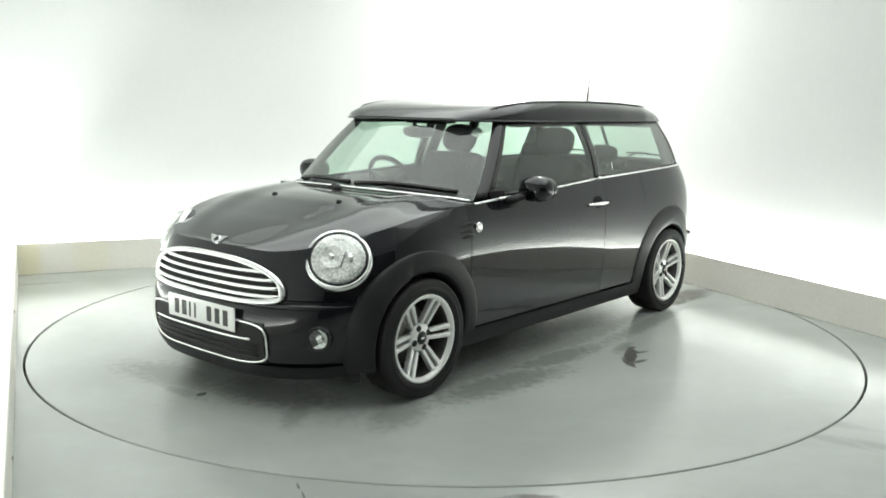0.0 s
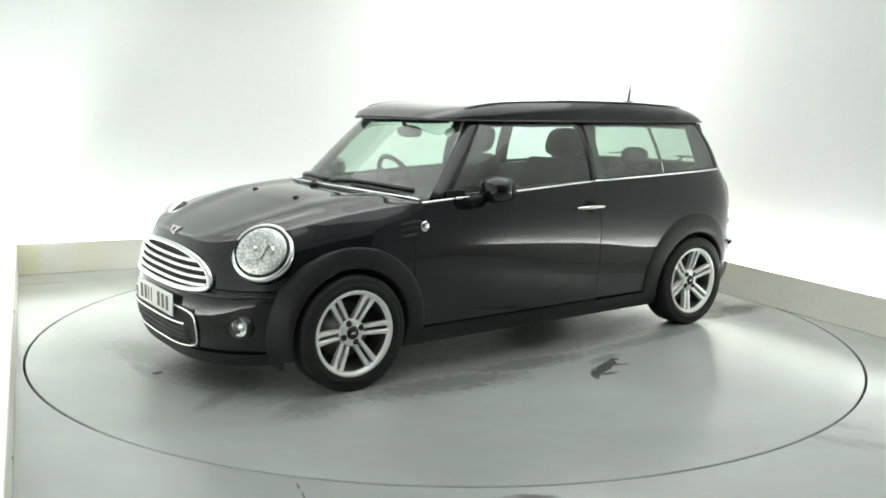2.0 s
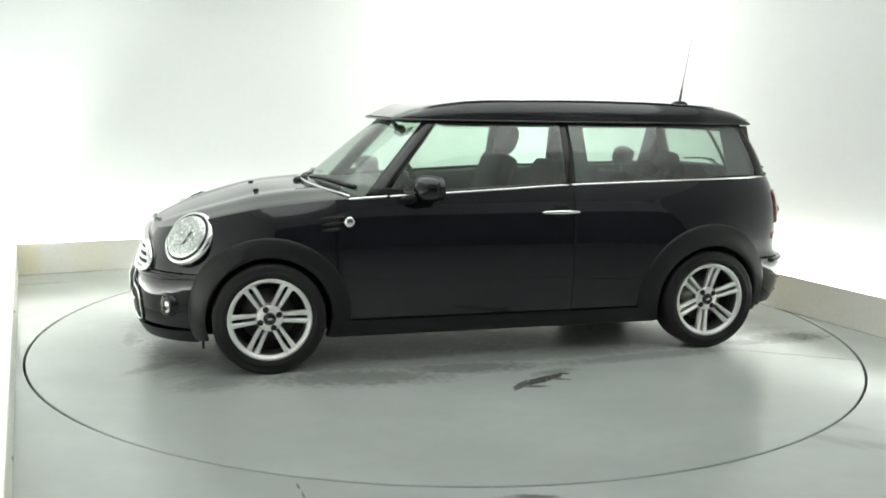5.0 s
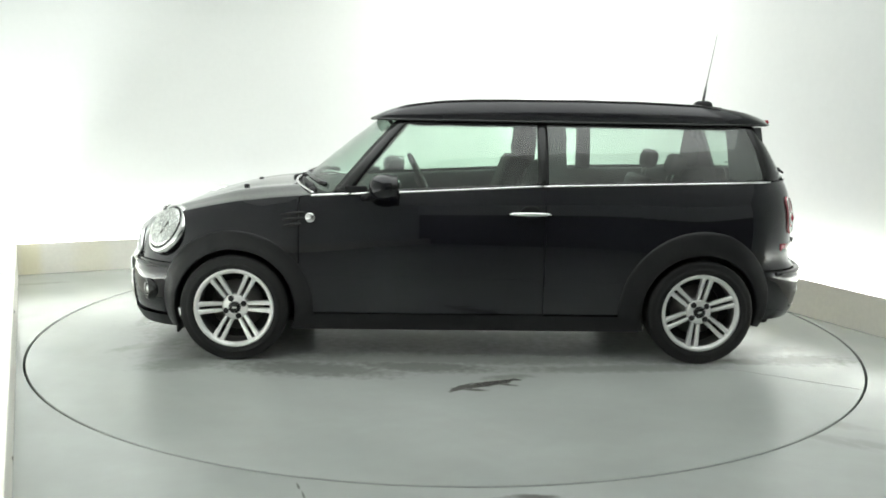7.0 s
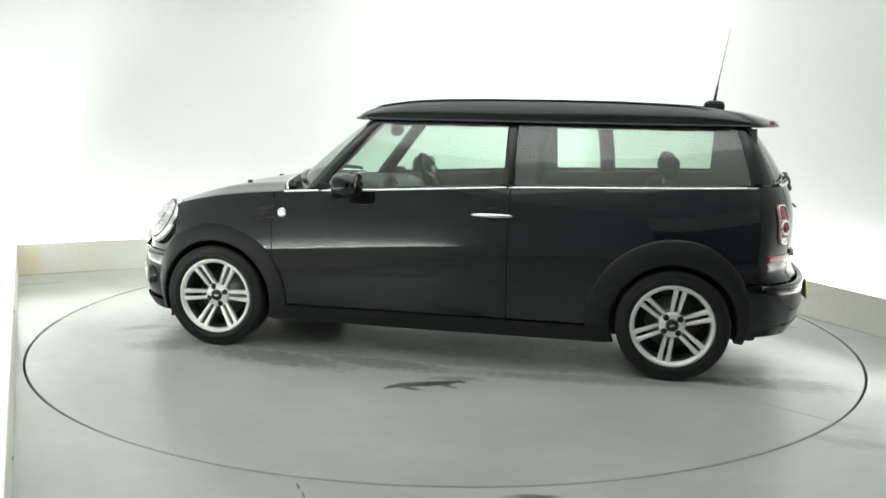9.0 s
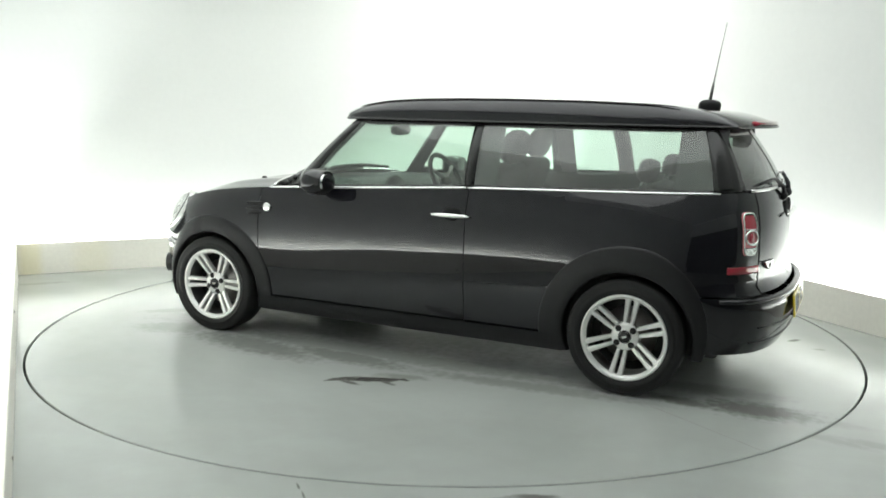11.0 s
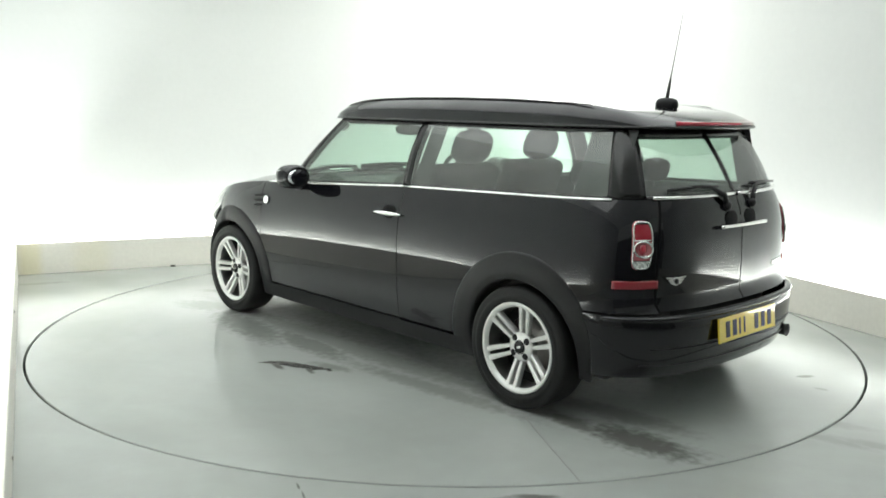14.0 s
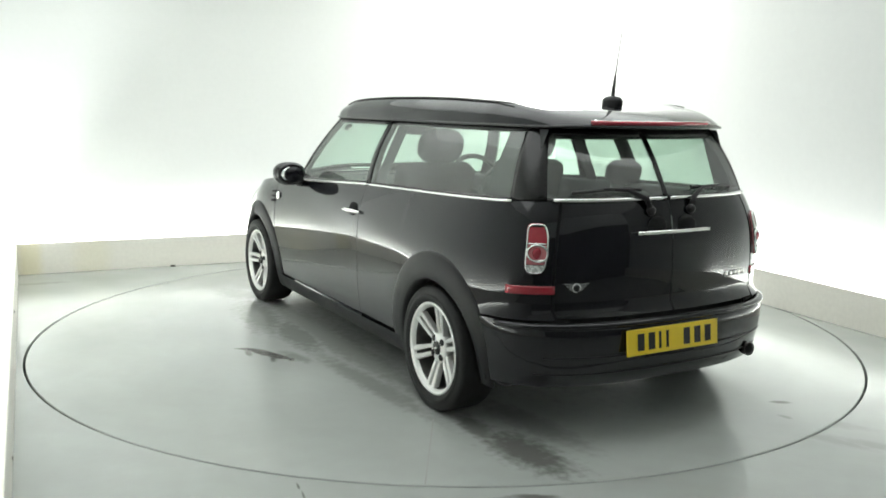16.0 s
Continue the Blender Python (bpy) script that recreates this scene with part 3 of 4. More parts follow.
def glass_columns():
    cols = []
    for f in span(0, 1, 10):
        cols.append(("screen", (0.990 - 0.228 * f ** 2.3, 0.70 * f), (0.505 - 0.105 * f ** 2.3, 0.535 * f), 0.934 - 0.024 * f ** 2))
    for xb_, xt_ in ((0.70, 0.365), (0.655, 0.325)):
        cols.append(("a_pillar", (xb_, yb(xb_)), (xt_, yt(xt_)), BELT(xb_) - 0.004))
    for k in span(0, 1, 12)[1:]:
        xb_, xt_ = 0.655 + (-0.365 - 0.655) * k, 0.325 + (-0.365 - 0.325) * k
        cols.append(("door_window", (xb_, yb(xb_)), (xt_, yt(xt_)), BELT(xb_) - 0.004))
    cols.append(("b_pillar", (-0.425, yb(-0.425)), (-0.42, yt(-0.42)), BELT(-0.425) - 0.004))
    for k in span(0, 1, 12)[1:]:
        xb_, xt_ = -0.425 - 1.205 * k, -0.42 - 1.125 * k
        cols.append(("rear_side_window", (xb_, yb(xb_)), (xt_, yt(xt_)), BELT(xb_) - 0.004))
    for xb_, xt_ in ((-1.655, -1.565), (-1.675, -1.578)):
        cols.append(("d_pillar", (xb_, yb(xb_)), (xt_, yt(xt_)), BELT(xb_) - 0.004))
    for y1, t in ((0.640, (-1.595, 0.505)), (0.600, (-1.612, 0.480)), (0.565, (-1.620, 0.458))):
        cols.append(("d_pillar", (rear_x(y1, 1.005) + 0.008, y1), t, 1.006))
    for k in span(0, 1, 10)[1:]:
        y1, y2 = 0.565 * (1 - k), 0.458 * (1 - k)
        cols.append(("rear_window", (rear_x(y1, 1.005) + 0.008, y1), (-1.620 - 0.045 * (1 - (y2 / 0.458) ** 2), y2), 1.010))
    return cols


def glass_point(col, w, inset=0.0):
    _, (xb_, yb_), (xt_, yt_), zb_ = col
    x, y = xb_ + (xt_ - xb_) * w, yb_ + (yt_ - yb_) * w
    bulge = 0.022 * math.sin(math.pi * w)
    k = math.hypot(xb_ + 0.3, yb_ * 2.2)
    zt = 1.322 if xb_ > 0.6 else 1.312
    return (x + (bulge - inset) * (xb_ + 0.3) / k * 0.6, y + (bulge - inset) * min(1.0, yb_ * 2.2 / k), zb_ + (zt - zb_) * w)


COLS = glass_columns()


def glasshouse():
    kinds = [c[0] for c in COLS]

    def rows_for(i0, i1, ws, inset=0.0):
        return [[glass_point(COLS[i], w, inset) for w in ws] for i in range(i0, i1 + 1)]

    first = {k: kinds.index(k) for k in dict.fromkeys(kinds)}
    last = {k: len(kinds) - 1 - kinds[::-1].index(k) for k in first}
    ws = span(0.05, 0.93, 8)
    # windscreen across both sides
    half = rows_for(0, last["screen"], span(0.0, 0.96, 10))
    full = list(reversed(mirrored(half)))[:-1] + half
    part("windscreen", finish(grid_bm(full)), M_GLASS, car, "raked green-tinted windscreen")
    half = rows_for(last["d_pillar"], last["rear_window"], span(0.045, 0.86, 8))
    for rows in (half, mirrored(half)):
        part("rear_window", finish(grid_bm(rows)), M_DARKGLASS, car, "tinted rear door window")
    for rows_of in (lambda r: r, mirrored):
        part("door_window", finish(grid_bm(rows_of(rows_for(last["a_pillar"], last["door_window"], ws)))), M_DOORGLASS, car, "green-tinted frameless door window")
        part("rear_side_window", finish(grid_bm(rows_of(rows_for(last["b_pillar"], last["rear_side_window"], ws)))), M_DARKGLASS, car, "tinted fixed rear side window")
        allw = span(0.0, 1.0, 10)
        thick(part("a_pillar", finish(grid_bm(rows_of(rows_for(last["screen"], last["a_pillar"], allw)))), M_GLOSSBLACK, car), 0.03)
        thick(part("b_pillar", finish(grid_bm(rows_of(rows_for(last["door_window"], last["b_pillar"], allw)))), M_GLOSSBLACK, car), 0.03)
        thick(part("d_pillar", finish(grid_bm(rows_of(rows_for(last["rear_side_window"], last["d_pillar"], allw)))), M_GLOSSBLACK, car), 0.03)
        for a, b in (("a_pillar", "door_window"), ("b_pillar", "rear_side_window")):
            for w0, w1 in ((0.0, 0.05), (0.93, 1.0)):
                thick(part("window_rail", finish(grid_bm(rows_of(rows_for(last[a], last[b], [w0, w1])))), M_GLOSSBLACK, car), 0.015)
        for w0, w1 in ((0.0, 0.045), (0.86, 1.0)):
            thick(part("rear_window_rail", finish(grid_bm(rows_of(rows_for(last["d_pillar"], last["rear_window"], [w0, w1])))), M_GLOSSBLACK, car), 0.02)
        if rows_of is mirrored:
            i = first["rear_side_window"] + 3
            thick(part("rear_door_post", finish(grid_bm(mirrored(rows_for(i, i + 1, allw, 0.03)))), M_DASH, car, "dark post of the small rear-hinged side door"), 0.02)
        # the two rear doors meet at the middle
        mid = rows_for(last["rear_window"], last["rear_window"], span(0.0, 0.9, 8), -0.004)[0]
        bar = [[(x, y + e, z) for x, y, z in mid] for e in (0.0, 0.011)]
        thick(part("rear_door_edge", finish(grid_bm(rows_of(bar))), M_GLOSSBLACK, car), 0.012)
    # painted shoulder between the window foot and the flank
    foot, edge = [], []
    for c in COLS[first["a_pillar"]:last["d_pillar"] - 2]:
        x = c[1][0]
        foot.append((x, c[1][1] - 0.012, c[3] + 0.002))
        edge.append((x, side_y(x, BELT(x)) - 0.001, BELT(x) - 0.001))
    ends = COLS[last["d_pillar"] - 2:last["d_pillar"] + 1]
    for c, st in zip(ends, span(s_at(-1.70), s_rear(0.575), 2)):
        foot.append((c[1][0] + 0.012, c[1][1] - 0.012, 1.004))
        x, y = outline(st, 1.0)
        edge.append((x, y, BELT(x) - 0.001))
    for rows_of in (lambda r: r, mirrored):
        part("shoulder", finish(grid_bm(rows_of([foot, edge]))), M_BODY, car)
    top = rows_for(0, last["screen"], [0.96, 1.0])
    part("screen_header", finish(grid_bm(list(reversed(mirrored(top)))[:-1] + top)), M_GLOSSBLACK, car)
    # shelf under the screen's foot, out of sight below the wipers
    foot = [glass_point(COLS[i], 0.0) for i in range(0, last["screen"] + 1)]
    part("cowl", finish(grid_bm([[(x + 0.035, y, z - 0.012) for x, y, z in f] for f in (foot,)] + [[(x - 0.10, y, z - 0.02) for x, y, z in foot]])), M_PLASTIC, car)
    part("cowl", finish(grid_bm([[(x + 0.035, -y, z - 0.012) for x, y, z in foot], [(x - 0.10, -y, z - 0.02) for x, y, z in foot]])), M_PLASTIC, car)


ROOF_Z = table([(-1.845, 1.322), (-1.80, 1.347), (-1.66, 1.384), (-1.31, 1.418), (-0.96, 1.434), (-0.61, 1.439), (-0.27, 1.437), (0.0, 1.430), (0.2, 1.417), (0.36, 1.396), (0.47, 1.364), (0.555, 1.322)], 0.06)
ROOF_W = table([(-1.845, 0.490), (-1.75, 0.520), (-1.55, 0.555), (-1.3, 0.585), (-0.9, 0.606), (-0.3, 0.616), (0.2, 0.606), (0.36, 0.585), (0.47, 0.545), (0.555, 0.40)])


def roof():
    def z_at(x, t):
        edge = 1.310 + 0.004
        a = abs(t)
        fall = 1 - max(0.0, 1 - a ** 9) ** (1 / 2.6)
        rim = 0.013 * math.exp(-((a - 0.87) / 0.055) ** 2) * min(1.0, max(0.0, (0.45 - x) / 0.3), max(0.0, (x + 1.75) / 0.3))
        return edge + max(0.0, ROOF_Z(x) - edge) * (1 - fall) + rim
    def tail_in(x, t):
        """The spoiler's corners sweep forwards."""
        return x if x > -1.3 else -1.3 + (x + 1.3) * (0.96 - 0.26 * abs(t) ** 2.2)
    rows, under = [], []
    xs = span(0.555, -1.845, 60)
    ts = [math.sin(math.pi / 2 * t) for t in span(-1, 1, 44)]
    for x in xs:
        w = ROOF_W(x)
        rows.append([(tail_in(x, t), w * t, z_at(x, t)) for t in ts])
        under.append([(tail_in(x, t), w * t, 1.306) for t in ts])
    part("roof", finish(grid_bm(rows)), M_BODY, car, "black roof with a front visor lip and rear spoiler")
    part("headliner", finish(grid_bm(under)), M_DASH, car)
    ring = [(tail_in(x, 1), ROOF_W(x) + 0.001, 1.311) for x in xs]
    ring += [(tail_in(-1.845, t), 0.490 * t, 1.313) for t in span(1, 0, 10)[1:-1]]
    loop = ring + [(x, -y, z) for x, y, z in reversed(ring)]
    part("roof_gutter", tube_bm(loop, 0.007, 6, closed=True), M_GLOSSBLACK, car)
    for sg in (1, -1):
        pts = [(x, sg * 0.90 * ROOF_W(x), z_at(x, 0.90) + 0.004) for x in span(0.40, -1.42, 40)]
        part("roof_strip", tube_bm(pts, [0.002] + [0.0045] * (len(pts) - 2) + [0.002], 8, flat=0.7), M_PLASTIC, car, "narrow black strip along the roof edge")
    # red high brake lamp along the spoiler's edge
    pts = [(tail_in(-1.845, y / 0.49) + 0.011, y, 1.330) for y in span(-0.34, 0.34, 20)]
    part("high_brake_lamp", tube_bm(pts, 0.014, 8, flat=0.8), M_RED, car, "red high-level brake lamp strip")
    # aerial
    bm = ball_bm((-1.476, 0, 1.415), (0.060, 0.030, 0.034), 18, power=0.75)
    base = part("aerial_base", bm, M_PLASTIC, car, "black rubber aerial foot")
    part("aerial", tube_bm([(-1.475, 0, 1.44), (-1.486, 0, 1.52), (-1.49, 0, 1.55), (-1.537, 0, 1.85)], [0.009, 0.007, 0.0030, 0.0016], 8, up=(0, 1, 0)), M_DARKMETAL, base)


def trims():
    # bright line at the foot of the side windows
    for sg in (1, -1):
        for x0, x1 in ((0.86, 0.655), (0.645, -0.385), (-0.395, -1.66)):
            pts = []
            for x in span(x0, x1, 20):
                z = BELT(x) - 0.001
                pts.append((x, sg * (side_y(x, z) + 0.001), z))
            part("waist_trim", tube_bm(pts, 0.0085, 8, flat=0.8), M_CHROME, car, "thin bright chrome waist trim")
        pts = [(rear_x(y, 1.01) - 0.004, sg * y, 1.014) for y in span(0.548, 0.012, 16)]
        part("waist_trim", tube_bm(pts, 0.0085, 8), M_CHROME, car, "thin bright chrome waist trim")
    pts = []
    for y in span(-0.745, 0.745, 60):
        f = min(1.0, abs(y) / 0.745)
        pts.append((0.852 + 0.165 * (1 - f ** 2.2), y, 0.913 + 0.031 * (0.85 * (1 - f ** 2.2) + 0.15 * (1 - f ** 22))))
    part("screen_trim", tube_bm(pts, 0.0075, 8), M_CHROME, car, "chrome strip along the foot of the windscreen")
    # door handles; a black bulge paints the shade of the hollow behind each
    for sg in (1, -1):
        y = side_y(-0.315, 0.82)
        bm = ball_bm((-0.325, sg * (y - 0.006), 0.824), (0.058, 0.014, 0.044), 20)
        hollow = part("handle_recess_shade", bm, M_VOID, car, "shade of the hollow behind the door handle, as a black bulge")
        pts = [(-0.202 - 0.232 * k, sg * (y + 0.012 + 0.020 * math.sin(math.pi * k)), 0.822 + 0.002 * math.sin(math.pi * k)) for k in span(0, 1, 12)]
        part("door_handle", tube_bm(pts, [0.004 + 0.008 * math.sin(math.pi * k) ** 0.5 for k in span(0, 1, 12)], 10), M_CHROME, hollow, "chrome pull handle")
        # wing vent with its badge and gills
        for j in range(3):
            z = 0.812 - 0.030 * j
            pts = [(x, sg * (side_y(x, z) + 0.002), z - 0.10 * (x - 0.93)) for x in span(0.885 + 0.01 * j, 1.015 - 0.005 * j, 6)]
            part("wing_gill", tube_bm(pts, [0.002, 0.007, 0.009, 0.009, 0.008, 0.005, 0.002], 8), M_BLACK_AND_SHADE, car)
        y = side_y(0.862, 0.79)
        m = Matrix.Translation((0.862, sg * (y + 0.004), 0.788)) @ pose(0, 0, 0, -90 * sg, 0, 0)
        bm = lathe_bm([(0.0, 0.010), (0.018, 0.009), (0.026, 0.006), (0.029, 0.0), (0.0, 0.0)], 24, m=m)
        part("wing_badge", bm, M_CHROME, car, "small round bright indicator badge")


def lamp_at(place, facing, up=20.0):
    """A frame whose z axis looks out along facing (degrees about z) and up."""
    d = Vector((math.cos(radians(facing)) * math.cos(radians(up)), math.sin(radians(facing)) * math.cos(radians(up)), math.sin(radians(up))))
    return Matrix.Translation(place) @ d.to_track_quat("Z", "Y").to_matrix().to_4x4()


def front_lamps():
    for sg in (1, -1):
        m = lamp_at((1.649, sg * 0.624, 0.683), sg * 43, 31) @ pose(0, 0, 0.013)
        squash = Matrix.Diagonal((1.25, 1.20, 1.0, 1.0))
        bowl = part("headlamp", lathe_bm([(0.0, 0.040), (0.04, 0.041), (0.075, 0.040), (0.094, 0.038), (0.100, 0.024)], 40, m=m @ squash), M_REFLECTOR, car, "round clear headlamp in a chrome ring")
        ring = [(0.104, 0.016), (0.106, 0.026), (0.112, 0.030), (0.120, 0.022), (0.125, 0.006), (0.123, -0.004)]
        part("lamp_ring", lathe_bm(ring, 48, m=m @ squash), M_CHROME, bowl, "polished chrome ring")
        part("lamp_pod", lathe_bm([(0.1235, -0.002), (0.124, -0.03), (0.122, -0.06)], 48, m=m @ squash), M_BODY, bowl, "black lamp housing")
        part("lamp_gasket", lathe_bm([(0.097, 0.026), (0.100, 0.033), (0.105, 0.030), (0.106, 0.016)], 48, m=m @ squash), M_GLOSSBLACK, bowl)
        part("inner_ring", lathe_bm([(0.090, 0.026), (0.092, 0.034), (0.097, 0.034), (0.098, 0.024)], 48, m=m @ squash), M_CHROME, bowl)
        # main beam dish, set towards the car's middle, and the dipped beam bulb beside it
        off = m @ Matrix.Translation((-0.030 * sg, 0.004, 0.042))
        part("beam_dish", lathe_bm([(0.060, -0.004), (0.058, 0.008), (0.050, 0.004), (0.030, 0.001), (0.0, 0.000)], 28, m=off), M_REFLECTOR, bowl)
        part("bulb_shield", ball_bm((0, 0, 0), (0.017, 0.017, 0.010), 14, m=off @ pose(0, 0, 0.004)), M_CHROME, bowl)
        side = m @ Matrix.Translation((0.052 * sg, 0.0, 0.042))
        part("indicator_bulb", ball_bm((0, 0, 0), (0.018, 0.026, 0.009), 14, m=side), M_CHROME, bowl)
        part("lamp_divider", box_bm((-0.003, -0.046, 0.000), (0.003, 0.030, 0.014), 0.0015, m @ Matrix.Translation((0.026 * sg, 0.0, 0.036)) @ pose(0, 0, 0, 0, 0, -18 * sg)), M_DARKMETAL, bowl)
        for k in range(6):
            a = radians(30 + 60 * k)
            q = m @ squash @ pose(0.080 * math.cos(a), 0.080 * math.sin(a), 0.040, 0, 0, math.degrees(a))
            part("lamp_facet", box_bm((-0.010, -0.020, -0.003), (0.008, 0.020, 0.003), 0.002, q), M_REFLECTOR, bowl)
        part("lamp_lens", lathe_bm([(0.100, 0.032), (0.088, 0.050), (0.060, 0.061), (0.030, 0.066), (0.0, 0.068)], 40, m=m @ squash), M_LENS, bowl)
        # fog lamps
        x = front_x(0.632, 0.352)
        m = lamp_at((x + 0.004, sg * 0.632, 0.352), sg * 30, 0)
        well = part("fog_lamp", lathe_bm([(0.0, -0.006), (0.026, -0.004), (0.046, 0.004)], 32, m=m), M_REFLECTOR, car, "small round fog lamp in a dark ring")
        part("fog_ring", lathe_bm([(0.044, -0.03), (0.046, 0.012), (0.052, 0.016), (0.060, 0.010), (0.063, -0.03)], 32, m=m), M_GLOSSBLACK, well)
        part("fog_lens", lathe_bm([(0.046, 0.008), (0.034, 0.022), (0.0, 0.028)], 32, m=m), M_LENS, well)
        part("fog_bulb", ball_bm((0, 0, 0), (0.022, 0.022, 0.012), 16, m=m @ pose(0.010, 0, 0.004)), M_CHROME, well)


def number_plate(name, place, facing, mat, label, lean=0.0):
    """A plate with plain bars in the place of its characters."""
    m = Matrix.Translation(place) @ pose(0, 0, 0, 0, 0, facing) @ pose(0, 0, 0, 0, -lean, 0)
    bm = box_bm((-0.005, -0.260, -0.0555), (0.005, 0.260, 0.0555), 0.003, m)
    plate = part(name, bm, mat, car, label, smooth=False)
    ys = [-0.205, -0.145, -0.085 - 0.002, -0.045, 0.055, 0.118, 0.180]
    for y, ww in zip(ys, (0.036, 0.036, 0.013, 0.013, 0.036, 0.036, 0.036)):
        bm = box_bm((0.0045, y, -0.036), (0.0065, y + ww, 0.036), 0, m)
        part("plate_bar", bm, M_INK, plate, smooth=False)
    return plate


def winged_badge(place, facing, up, size, name="winged_badge"):
    m = lamp_at(place, facing, up)
    bm = lathe_bm([(0.0, 0.006), (0.018 * size, 0.006), (0.022 * size, 0.004), (0.024 * size, -0.008)], 20)
    bmesh.ops.translate(bm, vec=(0, 0, 0.004), verts=bm.verts)
    for sg in (1, -1):
        for k in range(3):
            a = box_bm((0, 0, 0), (1, 1, 1))
            for v in a.verts:
                L = (0.062 - 0.012 * k) * size
                v.co = Vector((sg * (0.015 * size + v.co.x * (L - 0.015 * size)), (0.014 - 0.012 * k) * size + (v.co.y - 0.5) * 0.0125 * size * (1 - 0.5 * v.co.x) + 0.006 * size * v.co.x, v.co.z * 0.014 - 0.006))
            me = bpy.data.meshes.new("tmp")
            a.to_mesh(me)
            a.free()
            bm.from_mesh(me)
            bpy.data.meshes.remove(me)
    bmesh.ops.transform(bm, matrix=m, verts=bm.verts)
    badge = part(name, bm, M_CHROME, car, "chrome winged badge of plain shapes", smooth=False)
    part("badge_centre", lathe_bm([(0.0, 0.0115), (0.014 * size, 0.0115), (0.015 * size, 0.009)], 20, m=m), M_GLOSSBLACK, badge, "black badge centre")
    return badge


def grille():
    def edge(k):
        """The grille's outline on the nose: k runs once round."""
        a = 2 * math.pi * k
        c, s = math.cos(a), math.sin(a)
        if s >= 0:
            y, z = 0.490 * math.copysign(abs(c) ** 0.72, c), 0.540 + 0.138 * abs(s) ** 0.92
        else:
            y, z = 0.490 * math.copysign(abs(c) ** 0.30, c), 0.540 - 0.034 * abs(s) ** 0.6
            z -= 0.012 * (1 - (y / 0.49) ** 2)
        return y, z
    backing = []
    for k in span(0, 1, 64)[:-1]:
        y, z = edge(k)
        backing.append([(front_x(y * f, 0.575 + (z - 0.575) * f) + 0.006, y * f, 0.575 + (z - 0.575) * f) for f in span(0.0, 1.0, 6)])
    base = part("grille", finish(grid_bm(backing + [backing[0]])), M_BLACK_AND_SHADE, car, "black grille with chrome slats and surround")
    pts = []
    for k in span(0, 1, 64)[:-1]:
        y, z = edge(k)
        pts.append((front_x(y, z) + 0.012, y, z))
    part("grille_surround", tube_bm(pts, 0.0185, 10, closed=True, flat=0.8), M_CHROME, base, "broad chrome grille surround")
    for z in (0.533, 0.568, 0.602, 0.636):
        k = max(0.0, (z - 0.540) / 0.138)
        hw = 0.490 * (1 - k ** 2.17) ** 0.36 - 0.012
        pts = [(front_x(y, z) + 0.016, y, z - 0.006 * (1 - (y / hw) ** 2)) for y in span(-hw, hw, 24)]
        part("grille_slat", tube_bm(pts, 0.0115, 8, flat=0.85), M_CHROME, base, "chrome slat")
    # lower intake
    rows = []
    for z in span(0.222, 0.412, 6):
        rows.append([(front_x(y, z) + 0.009, y, z) for y in span(-0.43, 0.43, 24)])
    inlet = part("lower_intake", finish(grid_bm(rows)), M_BLACK_AND_SHADE, car, "dark lower air intake edged in chrome")
    pts = []
    for k in span(0, 1, 72)[:-1]:
        a = 2 * math.pi * k
        y = 0.445 * math.copysign(abs(math.cos(a)) ** 0.30, math.cos(a))
        z = 0.315 + 0.098 * math.copysign(abs(math.sin(a)) ** 0.45, math.sin(a))
        pts.append((front_x(y, z) + 0.012, y, z))
    part("intake_trim", tube_bm(pts, 0.0065, 8, closed=True), M_CHROME, inlet, "thin chrome edging")
    pts = [(front_x(y, 0.335) + 0.018, y, 0.335) for y in span(-0.37, 0.37, 24)]
    part("intake_bar", tube_bm(pts, 0.007, 8), M_CHROME, inlet, "thin chrome bar")
    for z in (0.255, 0.28, 0.305):
        pts = [(front_x(y, z) + 0.010, y, z) for y in span(-0.40, 0.40, 20)]
        part("intake_slat", tube_bm(pts, 0.006, 6), M_PLASTIC, inlet)
    number_plate("front_number_plate", (1.984, 0.034, 0.414), 0, M_PLATE_W, "white front number plate with dark bars")
    winged_badge((NOSE(0.738) + 0.004, 0.0, 0.738), 0, 44, 1.0)
    for sg in (1, -1):
        part("washer_jet", ball_bm((1.300, sg * 0.253, 0.904), (0.018, 0.014, 0.009), 12), M_PLASTIC, car)


